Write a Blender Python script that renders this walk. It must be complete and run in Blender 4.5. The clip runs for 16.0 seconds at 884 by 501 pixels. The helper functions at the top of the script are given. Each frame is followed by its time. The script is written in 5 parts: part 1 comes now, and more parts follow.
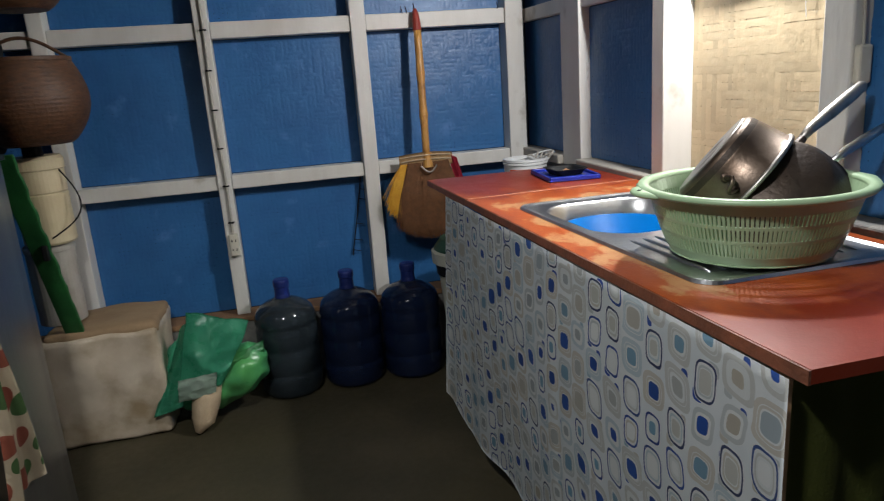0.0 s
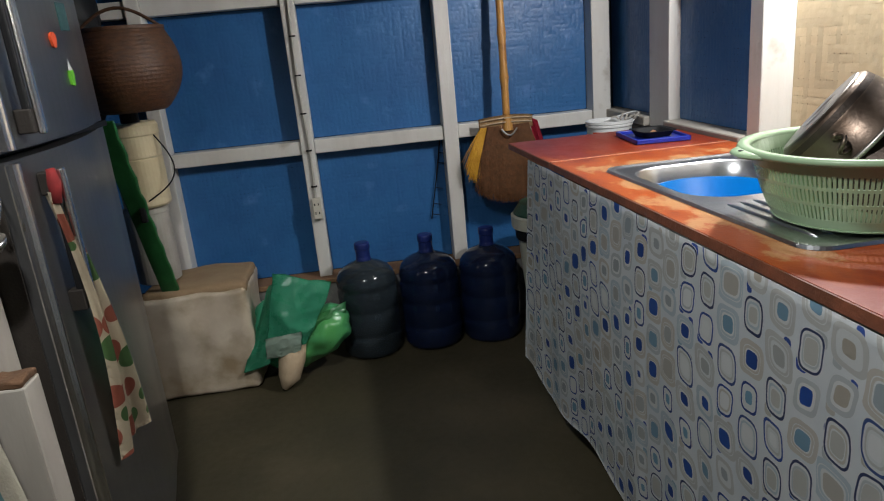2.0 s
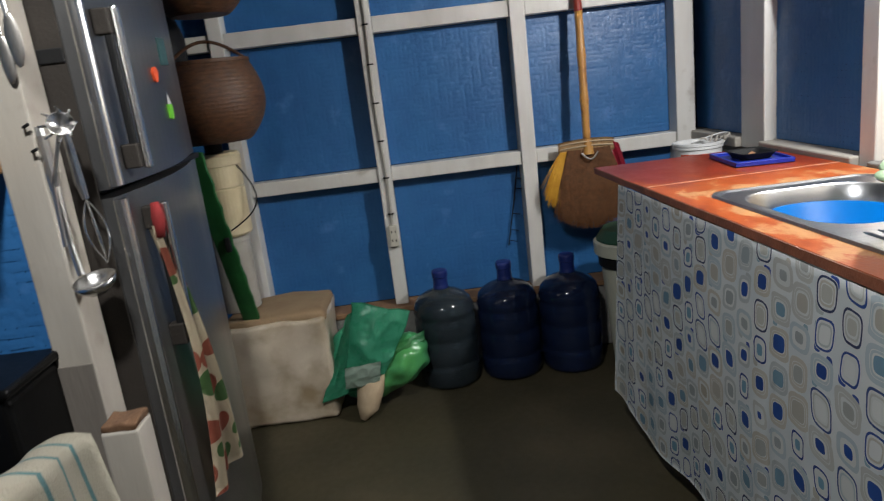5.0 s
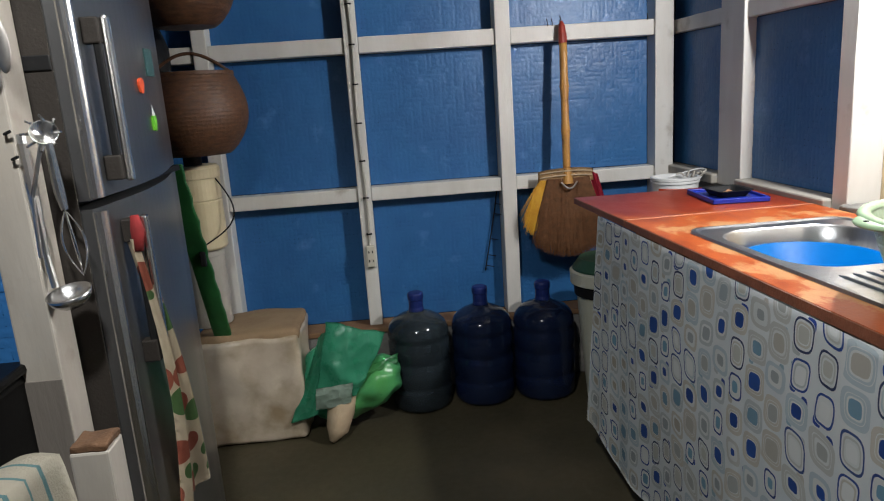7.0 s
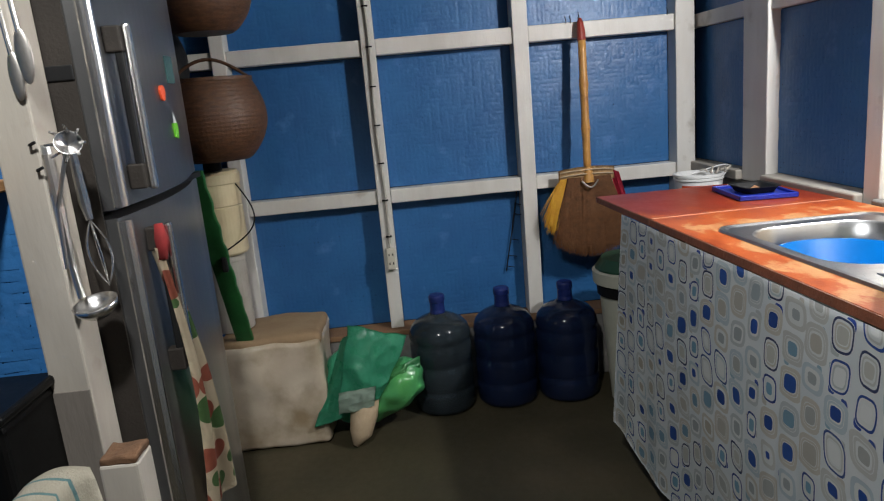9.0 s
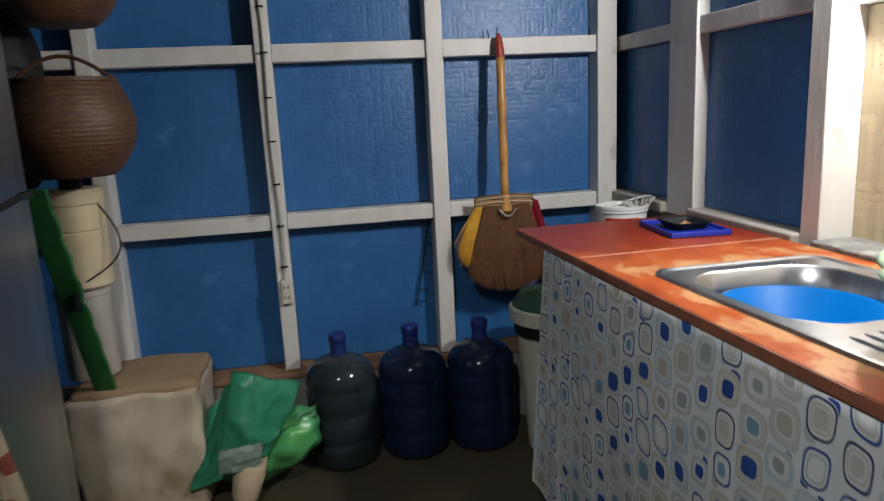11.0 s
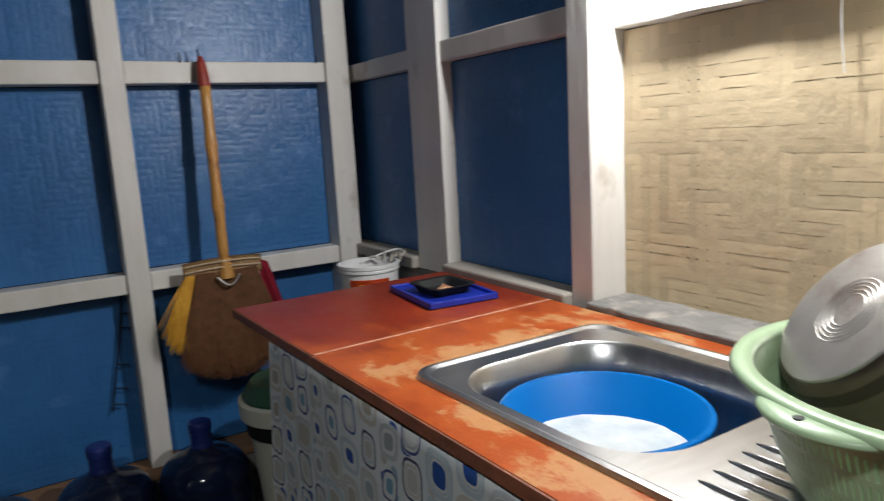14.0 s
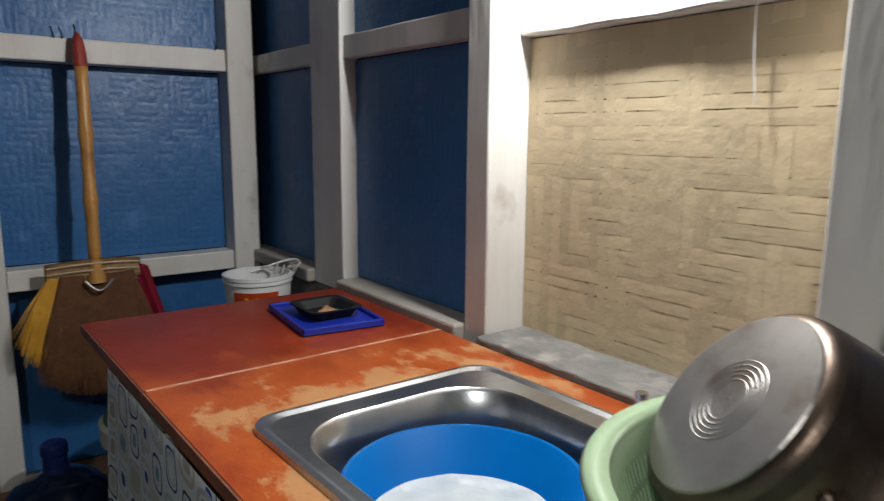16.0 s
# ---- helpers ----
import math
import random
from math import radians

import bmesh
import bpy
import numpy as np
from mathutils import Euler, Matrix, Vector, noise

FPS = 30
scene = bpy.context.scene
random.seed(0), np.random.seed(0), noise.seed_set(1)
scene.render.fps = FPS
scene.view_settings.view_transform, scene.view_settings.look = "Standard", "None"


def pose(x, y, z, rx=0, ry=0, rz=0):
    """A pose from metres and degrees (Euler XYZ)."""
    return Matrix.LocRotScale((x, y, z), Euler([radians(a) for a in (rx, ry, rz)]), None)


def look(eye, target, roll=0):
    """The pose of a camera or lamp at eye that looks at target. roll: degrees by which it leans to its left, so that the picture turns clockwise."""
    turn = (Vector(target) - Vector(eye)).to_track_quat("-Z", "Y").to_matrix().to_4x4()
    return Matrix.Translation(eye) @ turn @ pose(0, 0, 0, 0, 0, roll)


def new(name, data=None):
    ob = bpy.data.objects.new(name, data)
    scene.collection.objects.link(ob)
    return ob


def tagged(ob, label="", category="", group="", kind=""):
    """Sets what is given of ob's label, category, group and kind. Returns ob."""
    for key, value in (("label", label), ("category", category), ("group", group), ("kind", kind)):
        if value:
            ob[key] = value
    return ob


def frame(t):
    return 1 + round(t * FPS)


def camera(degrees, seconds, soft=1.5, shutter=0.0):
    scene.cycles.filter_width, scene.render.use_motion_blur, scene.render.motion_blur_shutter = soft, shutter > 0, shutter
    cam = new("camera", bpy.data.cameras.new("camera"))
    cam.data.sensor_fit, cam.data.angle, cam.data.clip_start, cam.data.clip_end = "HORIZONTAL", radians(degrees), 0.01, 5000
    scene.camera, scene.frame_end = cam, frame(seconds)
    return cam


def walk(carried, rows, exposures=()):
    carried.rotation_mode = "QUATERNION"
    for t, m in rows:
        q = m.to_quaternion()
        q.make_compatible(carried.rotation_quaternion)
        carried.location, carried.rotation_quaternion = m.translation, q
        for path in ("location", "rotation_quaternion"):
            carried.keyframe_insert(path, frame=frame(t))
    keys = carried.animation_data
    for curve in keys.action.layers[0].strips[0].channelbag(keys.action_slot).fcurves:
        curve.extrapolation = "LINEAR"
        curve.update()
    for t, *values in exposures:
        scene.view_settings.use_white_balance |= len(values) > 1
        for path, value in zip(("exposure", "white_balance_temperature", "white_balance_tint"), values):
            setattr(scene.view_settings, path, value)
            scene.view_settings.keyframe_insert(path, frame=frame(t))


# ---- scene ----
cam = camera(66.0, 16.0, soft=1.1, shutter=0.5)
PATH = [
    (0, (0.574, -0.252, 1.298), (1.013, 1.635, 0.801), -4.1),
    (0.5, (0.565, -0.26, 1.301), (0.923, 1.647, 0.815), -4.5),
    (1, (0.554, -0.261, 1.301), (0.806, 1.659, 0.799), -5.1),
    (1.5, (0.549, -0.246, 1.295), (0.786, 1.664, 0.75), -5.3),
    (2, (0.546, -0.242, 1.293), (0.765, 1.661, 0.716), -5.4),
    (2.5, (0.542, -0.241, 1.291), (0.744, 1.667, 0.724), -5.1),
    (3, (0.541, -0.238, 1.29), (0.749, 1.666, 0.714), -4.9),
    (3.5, (0.54, -0.238, 1.29), (0.723, 1.675, 0.734), -5.3),
    (4, (0.538, -0.229, 1.292), (0.672, 1.693, 0.756), -5.5),
    (4.5, (0.519, -0.215, 1.3), (0.534, 1.717, 0.784), -6.5),
    (5, (0.456, -0.168, 1.304), (0.522, 1.769, 0.809), -6.9),
    (5.2, (0.439, -0.149, 1.306), (0.565, 1.788, 0.825), -7.0),
    (7.3, (0.433, -0.16, 1.319), (0.574, 1.785, 0.875), -3.5),
    (7.5, (0.432, -0.158, 1.321), (0.544, 1.787, 0.871), -3.7),
    (8, (0.42, -0.144, 1.323), (0.462, 1.8, 0.856), -4.4),
    (8.5, (0.413, -0.122, 1.321), (0.489, 1.819, 0.846), -4.3),
    (8.7, (0.415, -0.139, 1.321), (0.502, 1.806, 0.866), -4.6),
    (10.8, (0.434, 0.074, 1.318), (0.759, 2.002, 0.897), -4.7),
    (11, (0.478, 0.148, 1.308), (0.841, 2.073, 0.904), -2.8),
    (11.5, (0.468, 0.301, 1.31), (1.065, 2.172, 0.932), -7.1),
    (12, (0.435, 0.427, 1.308), (1.35, 2.159, 0.904), -9.5),
    (12.5, (0.462, 0.484, 1.308), (1.248, 2.282, 0.919), -9.1),
    (13, (0.596, 0.552, 1.305), (1.417, 2.348, 0.984), -6.3),
    (13.5, (0.675, 0.595, 1.318), (1.582, 2.343, 0.967), -3.4),
    (14, (0.708, 0.585, 1.31), (1.742, 2.264, 0.975), -3.2),
    (14.5, (0.666, 0.605, 1.303), (1.953, 2.08, 0.897), -3.7),
    (15, (0.646, 0.609, 1.305), (2.108, 1.916, 0.913), 0.6),
    (15.5, (0.764, 0.598, 1.322), (2.125, 2.026, 0.993), 1.7),
    (16, (0.902, 0.651, 1.327), (2.07, 2.238, 0.986), 0.5),
]
walk(cam, [(t, look(eye, target, roll)) for t, eye, target, roll in PATH], exposures=[(0, -0.15), (3.5, -0.1), (5, 0.05), (8.7, 0.1), (11, -0.1), (12, -0.25), (13, -0.38), (14, -0.45), (15, -0.66), (16, -0.85)])

# ---- light ----
world = bpy.data.worlds.new("night")
scene.world = world
world.use_nodes = True
world.node_tree.nodes["Background"].inputs["Color"].default_value = (0.55, 0.62, 0.75, 1)
world.node_tree.nodes["Background"].inputs["Strength"].default_value = 0.03


def lamp(name, place, watts, size, colour, cone=0):
    """A bare bulb, or one under a shade that throws its light down in a cone of that many degrees."""
    data = bpy.data.lights.new(name, "SPOT" if cone else "POINT")
    if cone:
        data.spot_size, data.spot_blend = radians(cone), 0.65
    data.energy, data.shadow_soft_size, data.color = watts, size, colour
    ob = new(name, data)
    ob.location = place
    return ob


lamp("sink_lamp", (1.720, 1.34, 1.80), 60.0, 0.03, (0.98, 0.99, 1.0))
lamp("room_lamp", (0.16, 0.13, 2.30), 108.0, 0.06, (0.98, 0.985, 0.97), 150)


# ---- materials ----
def nodes_of(name):
    m = bpy.data.materials.new(name)
    m.use_nodes = True
    nt = m.node_tree
    return m, nt, nt.nodes["Principled BSDF"]


def math_node(nt, op, a, b=None, c=None):
    n = nt.nodes.new("ShaderNodeMath")
    n.operation = op
    for i, v in enumerate((a, b, c)):
        if v is None:
            continue
        if isinstance(v, (int, float)):
            n.inputs[i].default_value = v
        else:
            nt.links.new(v, n.inputs[i])
    return n.outputs[0]


def mix(nt, fac, a, b):
    n = nt.nodes.new("ShaderNodeMix")
    n.data_type = "RGBA"
    for sock, v in ((n.inputs["Factor"], fac), (n.inputs[6], a), (n.inputs[7], b)):
        if isinstance(v, (int, float)):
            sock.default_value = v
        elif isinstance(v, tuple):
            sock.default_value = (*v, 1)
        else:
            nt.links.new(v, sock)
    return n.outputs[2]


def noise_tex(nt, scale, detail=4.0, stretch=None, rough=0.55):
    co = nt.nodes.new("ShaderNodeTexCoord").outputs["Object"]
    if stretch:
        mp = nt.nodes.new("ShaderNodeMapping")
        mp.inputs["Scale"].default_value = stretch
        nt.links.new(co, mp.inputs["Vector"])
        co = mp.outputs[0]
    n = nt.nodes.new("ShaderNodeTexNoise")
    n.inputs["Scale"].default_value, n.inputs["Detail"].default_value, n.inputs["Roughness"].default_value = scale, detail, rough
    nt.links.new(co, n.inputs["Vector"])
    return n.outputs["Fac"]


def ramp(nt, fac, lo, hi):
    n = nt.nodes.new("ShaderNodeMapRange")
    n.inputs["From Min"].default_value, n.inputs["From Max"].default_value = lo, hi
    nt.links.new(fac, n.inputs["Value"])
    return n.outputs[0]


def surface(name, base, second, scale=6.0, rough=0.5, rough2=None, metal=0.0, bump=0.15, bump_scale=90.0, stretch=None,
            stain=None, stain_scale=3.0, stain_at=(0.55, 0.7), each=0.0, spec=0.5, coat=0.0):
    """Two tones mixed by broad noise, an optional stain, and a fine relief."""
    m, nt, bs = nodes_of(name)
    big = noise_tex(nt, scale, 5.0, stretch)
    col = mix(nt, ramp(nt, big, 0.3, 0.7), base, second)
    if stain:
        col = mix(nt, ramp(nt, noise_tex(nt, stain_scale, 6.0), *stain_at), col, stain)
    if each:
        info = nt.nodes.new("ShaderNodeObjectInfo").outputs["Random"]
        hsv = nt.nodes.new("ShaderNodeHueSaturation")
        nt.links.new(col, hsv.inputs["Color"])
        nt.links.new(math_node(nt, "MULTIPLY_ADD", info, each, 1 - each / 2), hsv.inputs["Value"])
        col = hsv.outputs[0]
    nt.links.new(col, bs.inputs["Base Color"])
    fine = noise_tex(nt, bump_scale, 3.0, stretch)
    nt.links.new(math_node(nt, "MULTIPLY_ADD", fine, (rough2 or rough + 0.12) - rough, rough), bs.inputs["Roughness"])
    bs.inputs["Metallic"].default_value = metal
    bs.inputs["Specular IOR Level"].default_value = spec
    bs.inputs["Coat Weight"].default_value = coat
    if bump:
        b = nt.nodes.new("ShaderNodeBump")
        b.inputs["Strength"].default_value, b.inputs["Distance"].default_value = bump, 0.004
        nt.links.new(fine, b.inputs["Height"])
        nt.links.new(b.outputs[0], bs.inputs["Normal"])
    return m


BLUE = surface("blue_enamel_on_bamboo", (0.030, 0.145, 0.36), (0.024, 0.115, 0.30), 5, 0.30, 0.5, bump=0.3, bump_scale=70, stain=(0.09, 0.22, 0.50), stain_scale=9, stain_at=(0.6, 0.8))
WHITE = surface("white_painted_timber", (0.72, 0.70, 0.66), (0.60, 0.57, 0.52), 7, 0.45, bump=0.25, bump_scale=45, stretch=(1, 1, 0.25), stain=(0.34, 0.29, 0.23), stain_scale=6, stain_at=(0.62, 0.78))
BAMBOO = surface("bare_bamboo_strip", (0.58, 0.47, 0.30), (0.50, 0.39, 0.24), 9, 0.5, bump=0.4, bump_scale=120, stretch=(1, 0.3, 0.3), each=0.22)
GAP = surface("dark_weave_gap", (0.05, 0.035, 0.02), (0.03, 0.02, 0.012), 20, 0.8)
BLUEGAP = surface("dark_blue_weave_gap", (0.006, 0.016, 0.05), (0.004, 0.012, 0.035), 20, 0.8)
# Grimy white with its base also darkened, to hold back over-lit posts.
DIMWHITE = surface("dimmed_grimy_white_paint", (0.41, 0.375, 0.325), (0.31, 0.28, 0.24), 9, 0.55, bump=0.3, bump_scale=45, stretch=(1, 1, 0.25), stain=(0.24, 0.20, 0.16), stain_scale=7, stain_at=(0.6, 0.78))
CEMENT = surface("grey_cement_ledge", (0.23, 0.22, 0.205), (0.14, 0.135, 0.125), 14, 0.85, bump=0.9, bump_scale=60, stain=(0.32, 0.295, 0.26), stain_scale=12)
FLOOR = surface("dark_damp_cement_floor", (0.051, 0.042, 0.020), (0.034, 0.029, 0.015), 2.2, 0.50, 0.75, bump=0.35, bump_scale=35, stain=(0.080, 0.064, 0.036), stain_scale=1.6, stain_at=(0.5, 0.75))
CEILING = surface("weathered_ceiling_board", (0.16, 0.15, 0.135), (0.11, 0.10, 0.09), 4, 0.8)
PLASTER = surface("faded_pale_wall", (0.20, 0.20, 0.21), (0.15, 0.15, 0.16), 3, 0.8)
EDGE = surface("dark_board_edge", (0.22, 0.07, 0.035), (0.12, 0.045, 0.025), 18, 0.55, bump=0.5)
STEEL = surface("brushed_stainless_steel", (0.60, 0.61, 0.62), (0.50, 0.51, 0.52), 12, 0.24, 0.36, metal=1.0, bump=0.03, bump_scale=220, stretch=(1, 6, 1))
DULLSTEEL = surface("worn_aluminium_pot", (0.50, 0.48, 0.455), (0.36, 0.335, 0.31), 14, 0.36, 0.50, metal=1.0, bump=0.05, bump_scale=160, stain=(0.20, 0.14, 0.10), stain_scale=10, stain_at=(0.58, 0.75))
POTBODY = surface("browned_pot_metal", (0.20, 0.155, 0.125), (0.10, 0.072, 0.056), 9, 0.28, 0.44, metal=0.9, bump=0.08, bump_scale=140, stain=(0.09, 0.055, 0.035), stain_scale=7, stain_at=(0.52, 0.75))
SOOT = surface("sooty_pan_metal", (0.035, 0.026, 0.022), (0.065, 0.045, 0.034), 16, 0.38, 0.6, metal=0.6, bump=0.3, bump_scale=90)
CHROME = surface("chrome", (0.64, 0.63, 0.62), (0.55, 0.54, 0.53), 20, 0.26, 0.27, metal=1.0, bump=0)
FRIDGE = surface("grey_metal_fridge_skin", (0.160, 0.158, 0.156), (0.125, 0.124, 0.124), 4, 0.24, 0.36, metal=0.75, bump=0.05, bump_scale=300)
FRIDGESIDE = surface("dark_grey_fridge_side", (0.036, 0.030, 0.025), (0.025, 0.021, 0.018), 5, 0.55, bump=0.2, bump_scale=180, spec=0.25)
BLACK = surface("black_plastic", (0.008, 0.008, 0.009), (0.012, 0.012, 0.012), 15, 0.5, bump=0.05, spec=0.2)
GREENPLASTIC = surface("pale_green_plastic", (0.34, 0.47, 0.29), (0.29, 0.42, 0.25), 6, 0.32, bump=0.06)
BASIN = surface("bright_blue_plastic", (0.0005, 0.12, 0.40), (0.0005, 0.10, 0.34), 6, 0.30, bump=0.03, spec=0.05)
SUDS = surface("soapy_water", (0.66, 0.68, 0.66), (0.45, 0.50, 0.50), 22, 0.25, 0.55, bump=0.35, bump_scale=120, stain=(0.80, 0.80, 0.77), stain_scale=16)
NAVY = surface("royal_blue_plastic_tray", (0.012, 0.03, 0.34), (0.010, 0.024, 0.27), 9, 0.25, bump=0.04)
SCRAP = surface("brown_food_scrap", (0.42, 0.22, 0.11), (0.22, 0.10, 0.05), 60, 0.7, bump=0.8)
PAIL = surface("white_plastic_pail", (0.74, 0.74, 0.73), (0.66, 0.66, 0.65), 8, 0.3, bump=0.05)
ORANGE = surface("orange_red_print", (0.72, 0.10, 0.02), (0.65, 0.07, 0.015), 10, 0.4, bump=0)
YELLOW = surface("yellow_print", (0.85, 0.50, 0.03), (0.80, 0.42, 0.03), 10, 0.4, bump=0)
CANE = surface("varnished_cane_handle", (0.56, 0.29, 0.075), (0.42, 0.19, 0.045), 12, 0.32, bump=0.2, bump_scale=70, stretch=(4, 4, 0.6), stain=(0.25, 0.10, 0.03), stain_scale=14)
REDTIP = surface("red_plastic_sleeve", (0.34, 0.035, 0.02), (0.24, 0.025, 0.015), 20, 0.4)
STRAW = surface("pale_straw_band", (0.66, 0.43, 0.22), (0.54, 0.33, 0.16), 40, 0.7, bump=0.6, stretch=(1, 1, 0.1))
BROWNFIBRE = surface("brown_tambo_fibre", (0.165, 0.066, 0.022), (0.10, 0.040, 0.013), 50, 0.7, bump=0.3)
YELLOWFIBRE = surface("yellow_broom_fibre", (0.72, 0.40, 0.035), (0.62, 0.30, 0.025), 40, 0.6, bump=0.3)
REDCLOTH = surface("crimson_broom_cloth", (0.48, 0.02, 0.055), (0.38, 0.015, 0.04), 20, 0.7)
WICKER = surface("dark_woven_basket", (0.110, 0.047, 0.018), (0.050, 0.021, 0.010), 30, 0.5, bump=0.5, bump_scale=70, stretch=(1, 1, 3))
CREAM = surface("cream_plastic_canister", (0.66, 0.56, 0.36), (0.56, 0.46, 0.28), 8, 0.4, bump=0.08)
GREYCAN = surface("pale_grey_canister", (0.46, 0.43, 0.38), (0.36, 0.32, 0.27), 8, 0.45)
GREENPAINT = surface("worn_green_paint", (0.015, 0.13, 0.028), (0.010, 0.085, 0.02), 14, 0.5, bump=0.5, bump_scale=30, stain=(0.16, 0.07, 0.03), stain_scale=7, stain_at=(0.66, 0.75))
CARDBOARD = surface("brown_cardboard", (0.34, 0.235, 0.13), (0.26, 0.17, 0.095), 9, 0.8, bump=0.3)
WRAP = surface("dusty_white_plastic_wrap", (0.60, 0.52, 0.41), (0.47, 0.385, 0.285), 6, 0.24, 0.40, bump=0.5, bump_scale=14, stain=(0.30, 0.225, 0.135), stain_scale=4, stain_at=(0.50, 0.70))
GREENBAG = surface("green_plastic_bag", (0.050, 0.34, 0.19), (0.080, 0.45, 0.26), 7, 0.22, bump=0.25, bump_scale=22)
LIGHTGREEN = surface("light_green_plastic_bag", (0.10, 0.38, 0.09), (0.045, 0.26, 0.12), 5, 0.24, bump=0.25, bump_scale=22)
PALEBAG = surface("whitish_plastic_label", (0.46, 0.55, 0.47), (0.34, 0.46, 0.37), 10, 0.3, bump=0.5, bump_scale=20)
SACKCLOTH = surface("cream_sack_cloth", (0.54, 0.42, 0.28), (0.44, 0.33, 0.21), 14, 0.8, bump=0.4)
SHADEGREY = surface("shade_grey_timber", (0.20, 0.175, 0.15), (0.13, 0.115, 0.10), 12, 0.8, bump=0.5, stretch=(1, 1, 0.2))
OLIVE = surface("olive_green_cloth", (0.085, 0.10, 0.012), (0.06, 0.07, 0.01), 5, 0.85, bump=0.3, bump_scale=200)
TIMBER = surface("bare_brown_timber", (0.26, 0.145, 0.07), (0.17, 0.09, 0.045), 10, 0.7, bump=0.5, stretch=(1, 1, 0.15))
# Brown timber darkened to offset the close lamp on the stub's sawn top.
DARKTIMBER = surface("dimmed_brown_timber", (0.13, 0.065, 0.03), (0.07, 0.036, 0.018), 18, 0.8, bump=0.7, stretch=(1, 1, 0.3))
SHELFWOOD = surface("tan_wooden_plank", (0.42, 0.24, 0.11), (0.32, 0.17, 0.075), 8, 0.6, bump=0.3, stretch=(1, 0.15, 1))
CAPBLUE = surface("blue_bottle_cap", (0.010, 0.025, 0.16), (0.008, 0.020, 0.12), 12, 0.35)
GREENLID = surface("dark_green_bin_lid", (0.02, 0.075, 0.045), (0.015, 0.055, 0.032), 8, 0.4)
BINBODY = surface("pale_plastic_bin", (0.50, 0.50, 0.42), (0.42, 0.42, 0.34), 6, 0.45)
CABLE = surface("grey_cable", (0.55, 0.52, 0.46), (0.45, 0.42, 0.36), 20, 0.5)
SOCKET = surface("ivory_socket_plastic", (0.66, 0.62, 0.52), (0.58, 0.54, 0.45), 20, 0.4)
REDMAG = surface("orange_red_magnet", (0.80, 0.10, 0.03), (0.7, 0.08, 0.02), 30, 0.4)
GREENMAG = surface("lime_green_magnet", (0.16, 0.55, 0.03), (0.14, 0.5, 0.03), 30, 0.4)
TEALMAG = surface("dark_teal_magnet", (0.03, 0.09, 0.09), (0.02, 0.06, 0.06), 30, 0.4)
REDMITT = surface("red_cloth_loop", (0.24, 0.016, 0.016), (0.17, 0.012, 0.012), 30, 0.85)


def jug_plastic(name, tint):
    """Thin-walled tinted plastic with a glossy skin."""
    m, nt, bs = nodes_of(name)
    nt.links.new(mix(nt, ramp(nt, noise_tex(nt, 9, 4), 0.35, 0.7), tint, tuple(c * 0.7 for c in tint)), bs.inputs["Base Color"])
    bs.inputs["Roughness"].default_value = 0.16
    bs.inputs["IOR"].default_value = 1.04
    bs.inputs["Transmission Weight"].default_value = 0.82
    bs.inputs["Coat Weight"].default_value = 0.8
    bs.inputs["Coat Roughness"].default_value = 0.10
    return m


OVENBLACK = surface("black_oven_enamel", (0.003, 0.003, 0.003), (0.005, 0.005, 0.005), 15, 0.30, bump=0.03, spec=0.12)
JUG = jug_plastic("deep_blue_polycarbonate", (0.045, 0.085, 0.24))
MURKYJUG = jug_plastic("smoky_grey_polycarbonate", (0.12, 0.165, 0.20))


def counter_paint():
    """Red-brown paint on plywood, rubbed through to orange and tan wood round the sink."""
    m, nt, bs = nodes_of("worn_red_counter_paint")
    co = nt.nodes.new("ShaderNodeTexCoord").outputs["Object"]
    sep = nt.nodes.new("ShaderNodeSeparateXYZ")
    nt.links.new(co, sep.inputs[0])
    dx = math_node(nt, "SUBTRACT", math_node(nt, "ABSOLUTE", math_node(nt, "SUBTRACT", sep.outputs[0], 1.43)), 0.22)
    dy = math_node(nt, "SUBTRACT", math_node(nt, "ABSOLUTE", math_node(nt, "SUBTRACT", sep.outputs[1], 1.17)), 0.42)
    far = math_node(nt, "MAXIMUM", dx, dy)
    broad = noise_tex(nt, 11, 9.0, (1.0, 0.6, 1), 0.70)
    paint = mix(nt, ramp(nt, noise_tex(nt, 5, 5), 0.3, 0.7), (0.25, 0.028, 0.008), (0.165, 0.019, 0.006))
    wear = math_node(nt, "ADD", math_node(nt, "MULTIPLY", far, -3.4), math_node(nt, "MULTIPLY", math_node(nt, "SUBTRACT", broad, 0.5), 2.6))
    orange = mix(nt, noise_tex(nt, 26, 4), (0.42, 0.092, 0.018), (0.31, 0.055, 0.012))
    tan = mix(nt, noise_tex(nt, 30, 5), (0.50, 0.27, 0.12), (0.41, 0.175, 0.065))
    col = mix(nt, ramp(nt, wear, -0.85, -0.25), paint, orange)
    col = mix(nt, ramp(nt, wear, -0.12, 0.08), col, tan)
    specks = ramp(nt, noise_tex(nt, 55, 3), 0.72, 0.76)
    col = mix(nt, math_node(nt, "MULTIPLY", specks, 0.5), col, (0.55, 0.30, 0.18))
    nt.links.new(col, bs.inputs["Base Color"])
    bs.inputs["Specular IOR Level"].default_value = 0.24
    nt.links.new(math_node(nt, "MULTIPLY_ADD", broad, 0.35, 0.22), bs.inputs["Roughness"])
    b = nt.nodes.new("ShaderNodeBump")
    b.inputs["Strength"].default_value, b.inputs["Distance"].default_value = 0.16, 0.002
    nt.links.new(math_node(nt, "ADD", broad, noise_tex(nt, 120, 3)), b.inputs["Height"])
    nt.links.new(b.outputs[0], bs.inputs["Normal"])
    return m


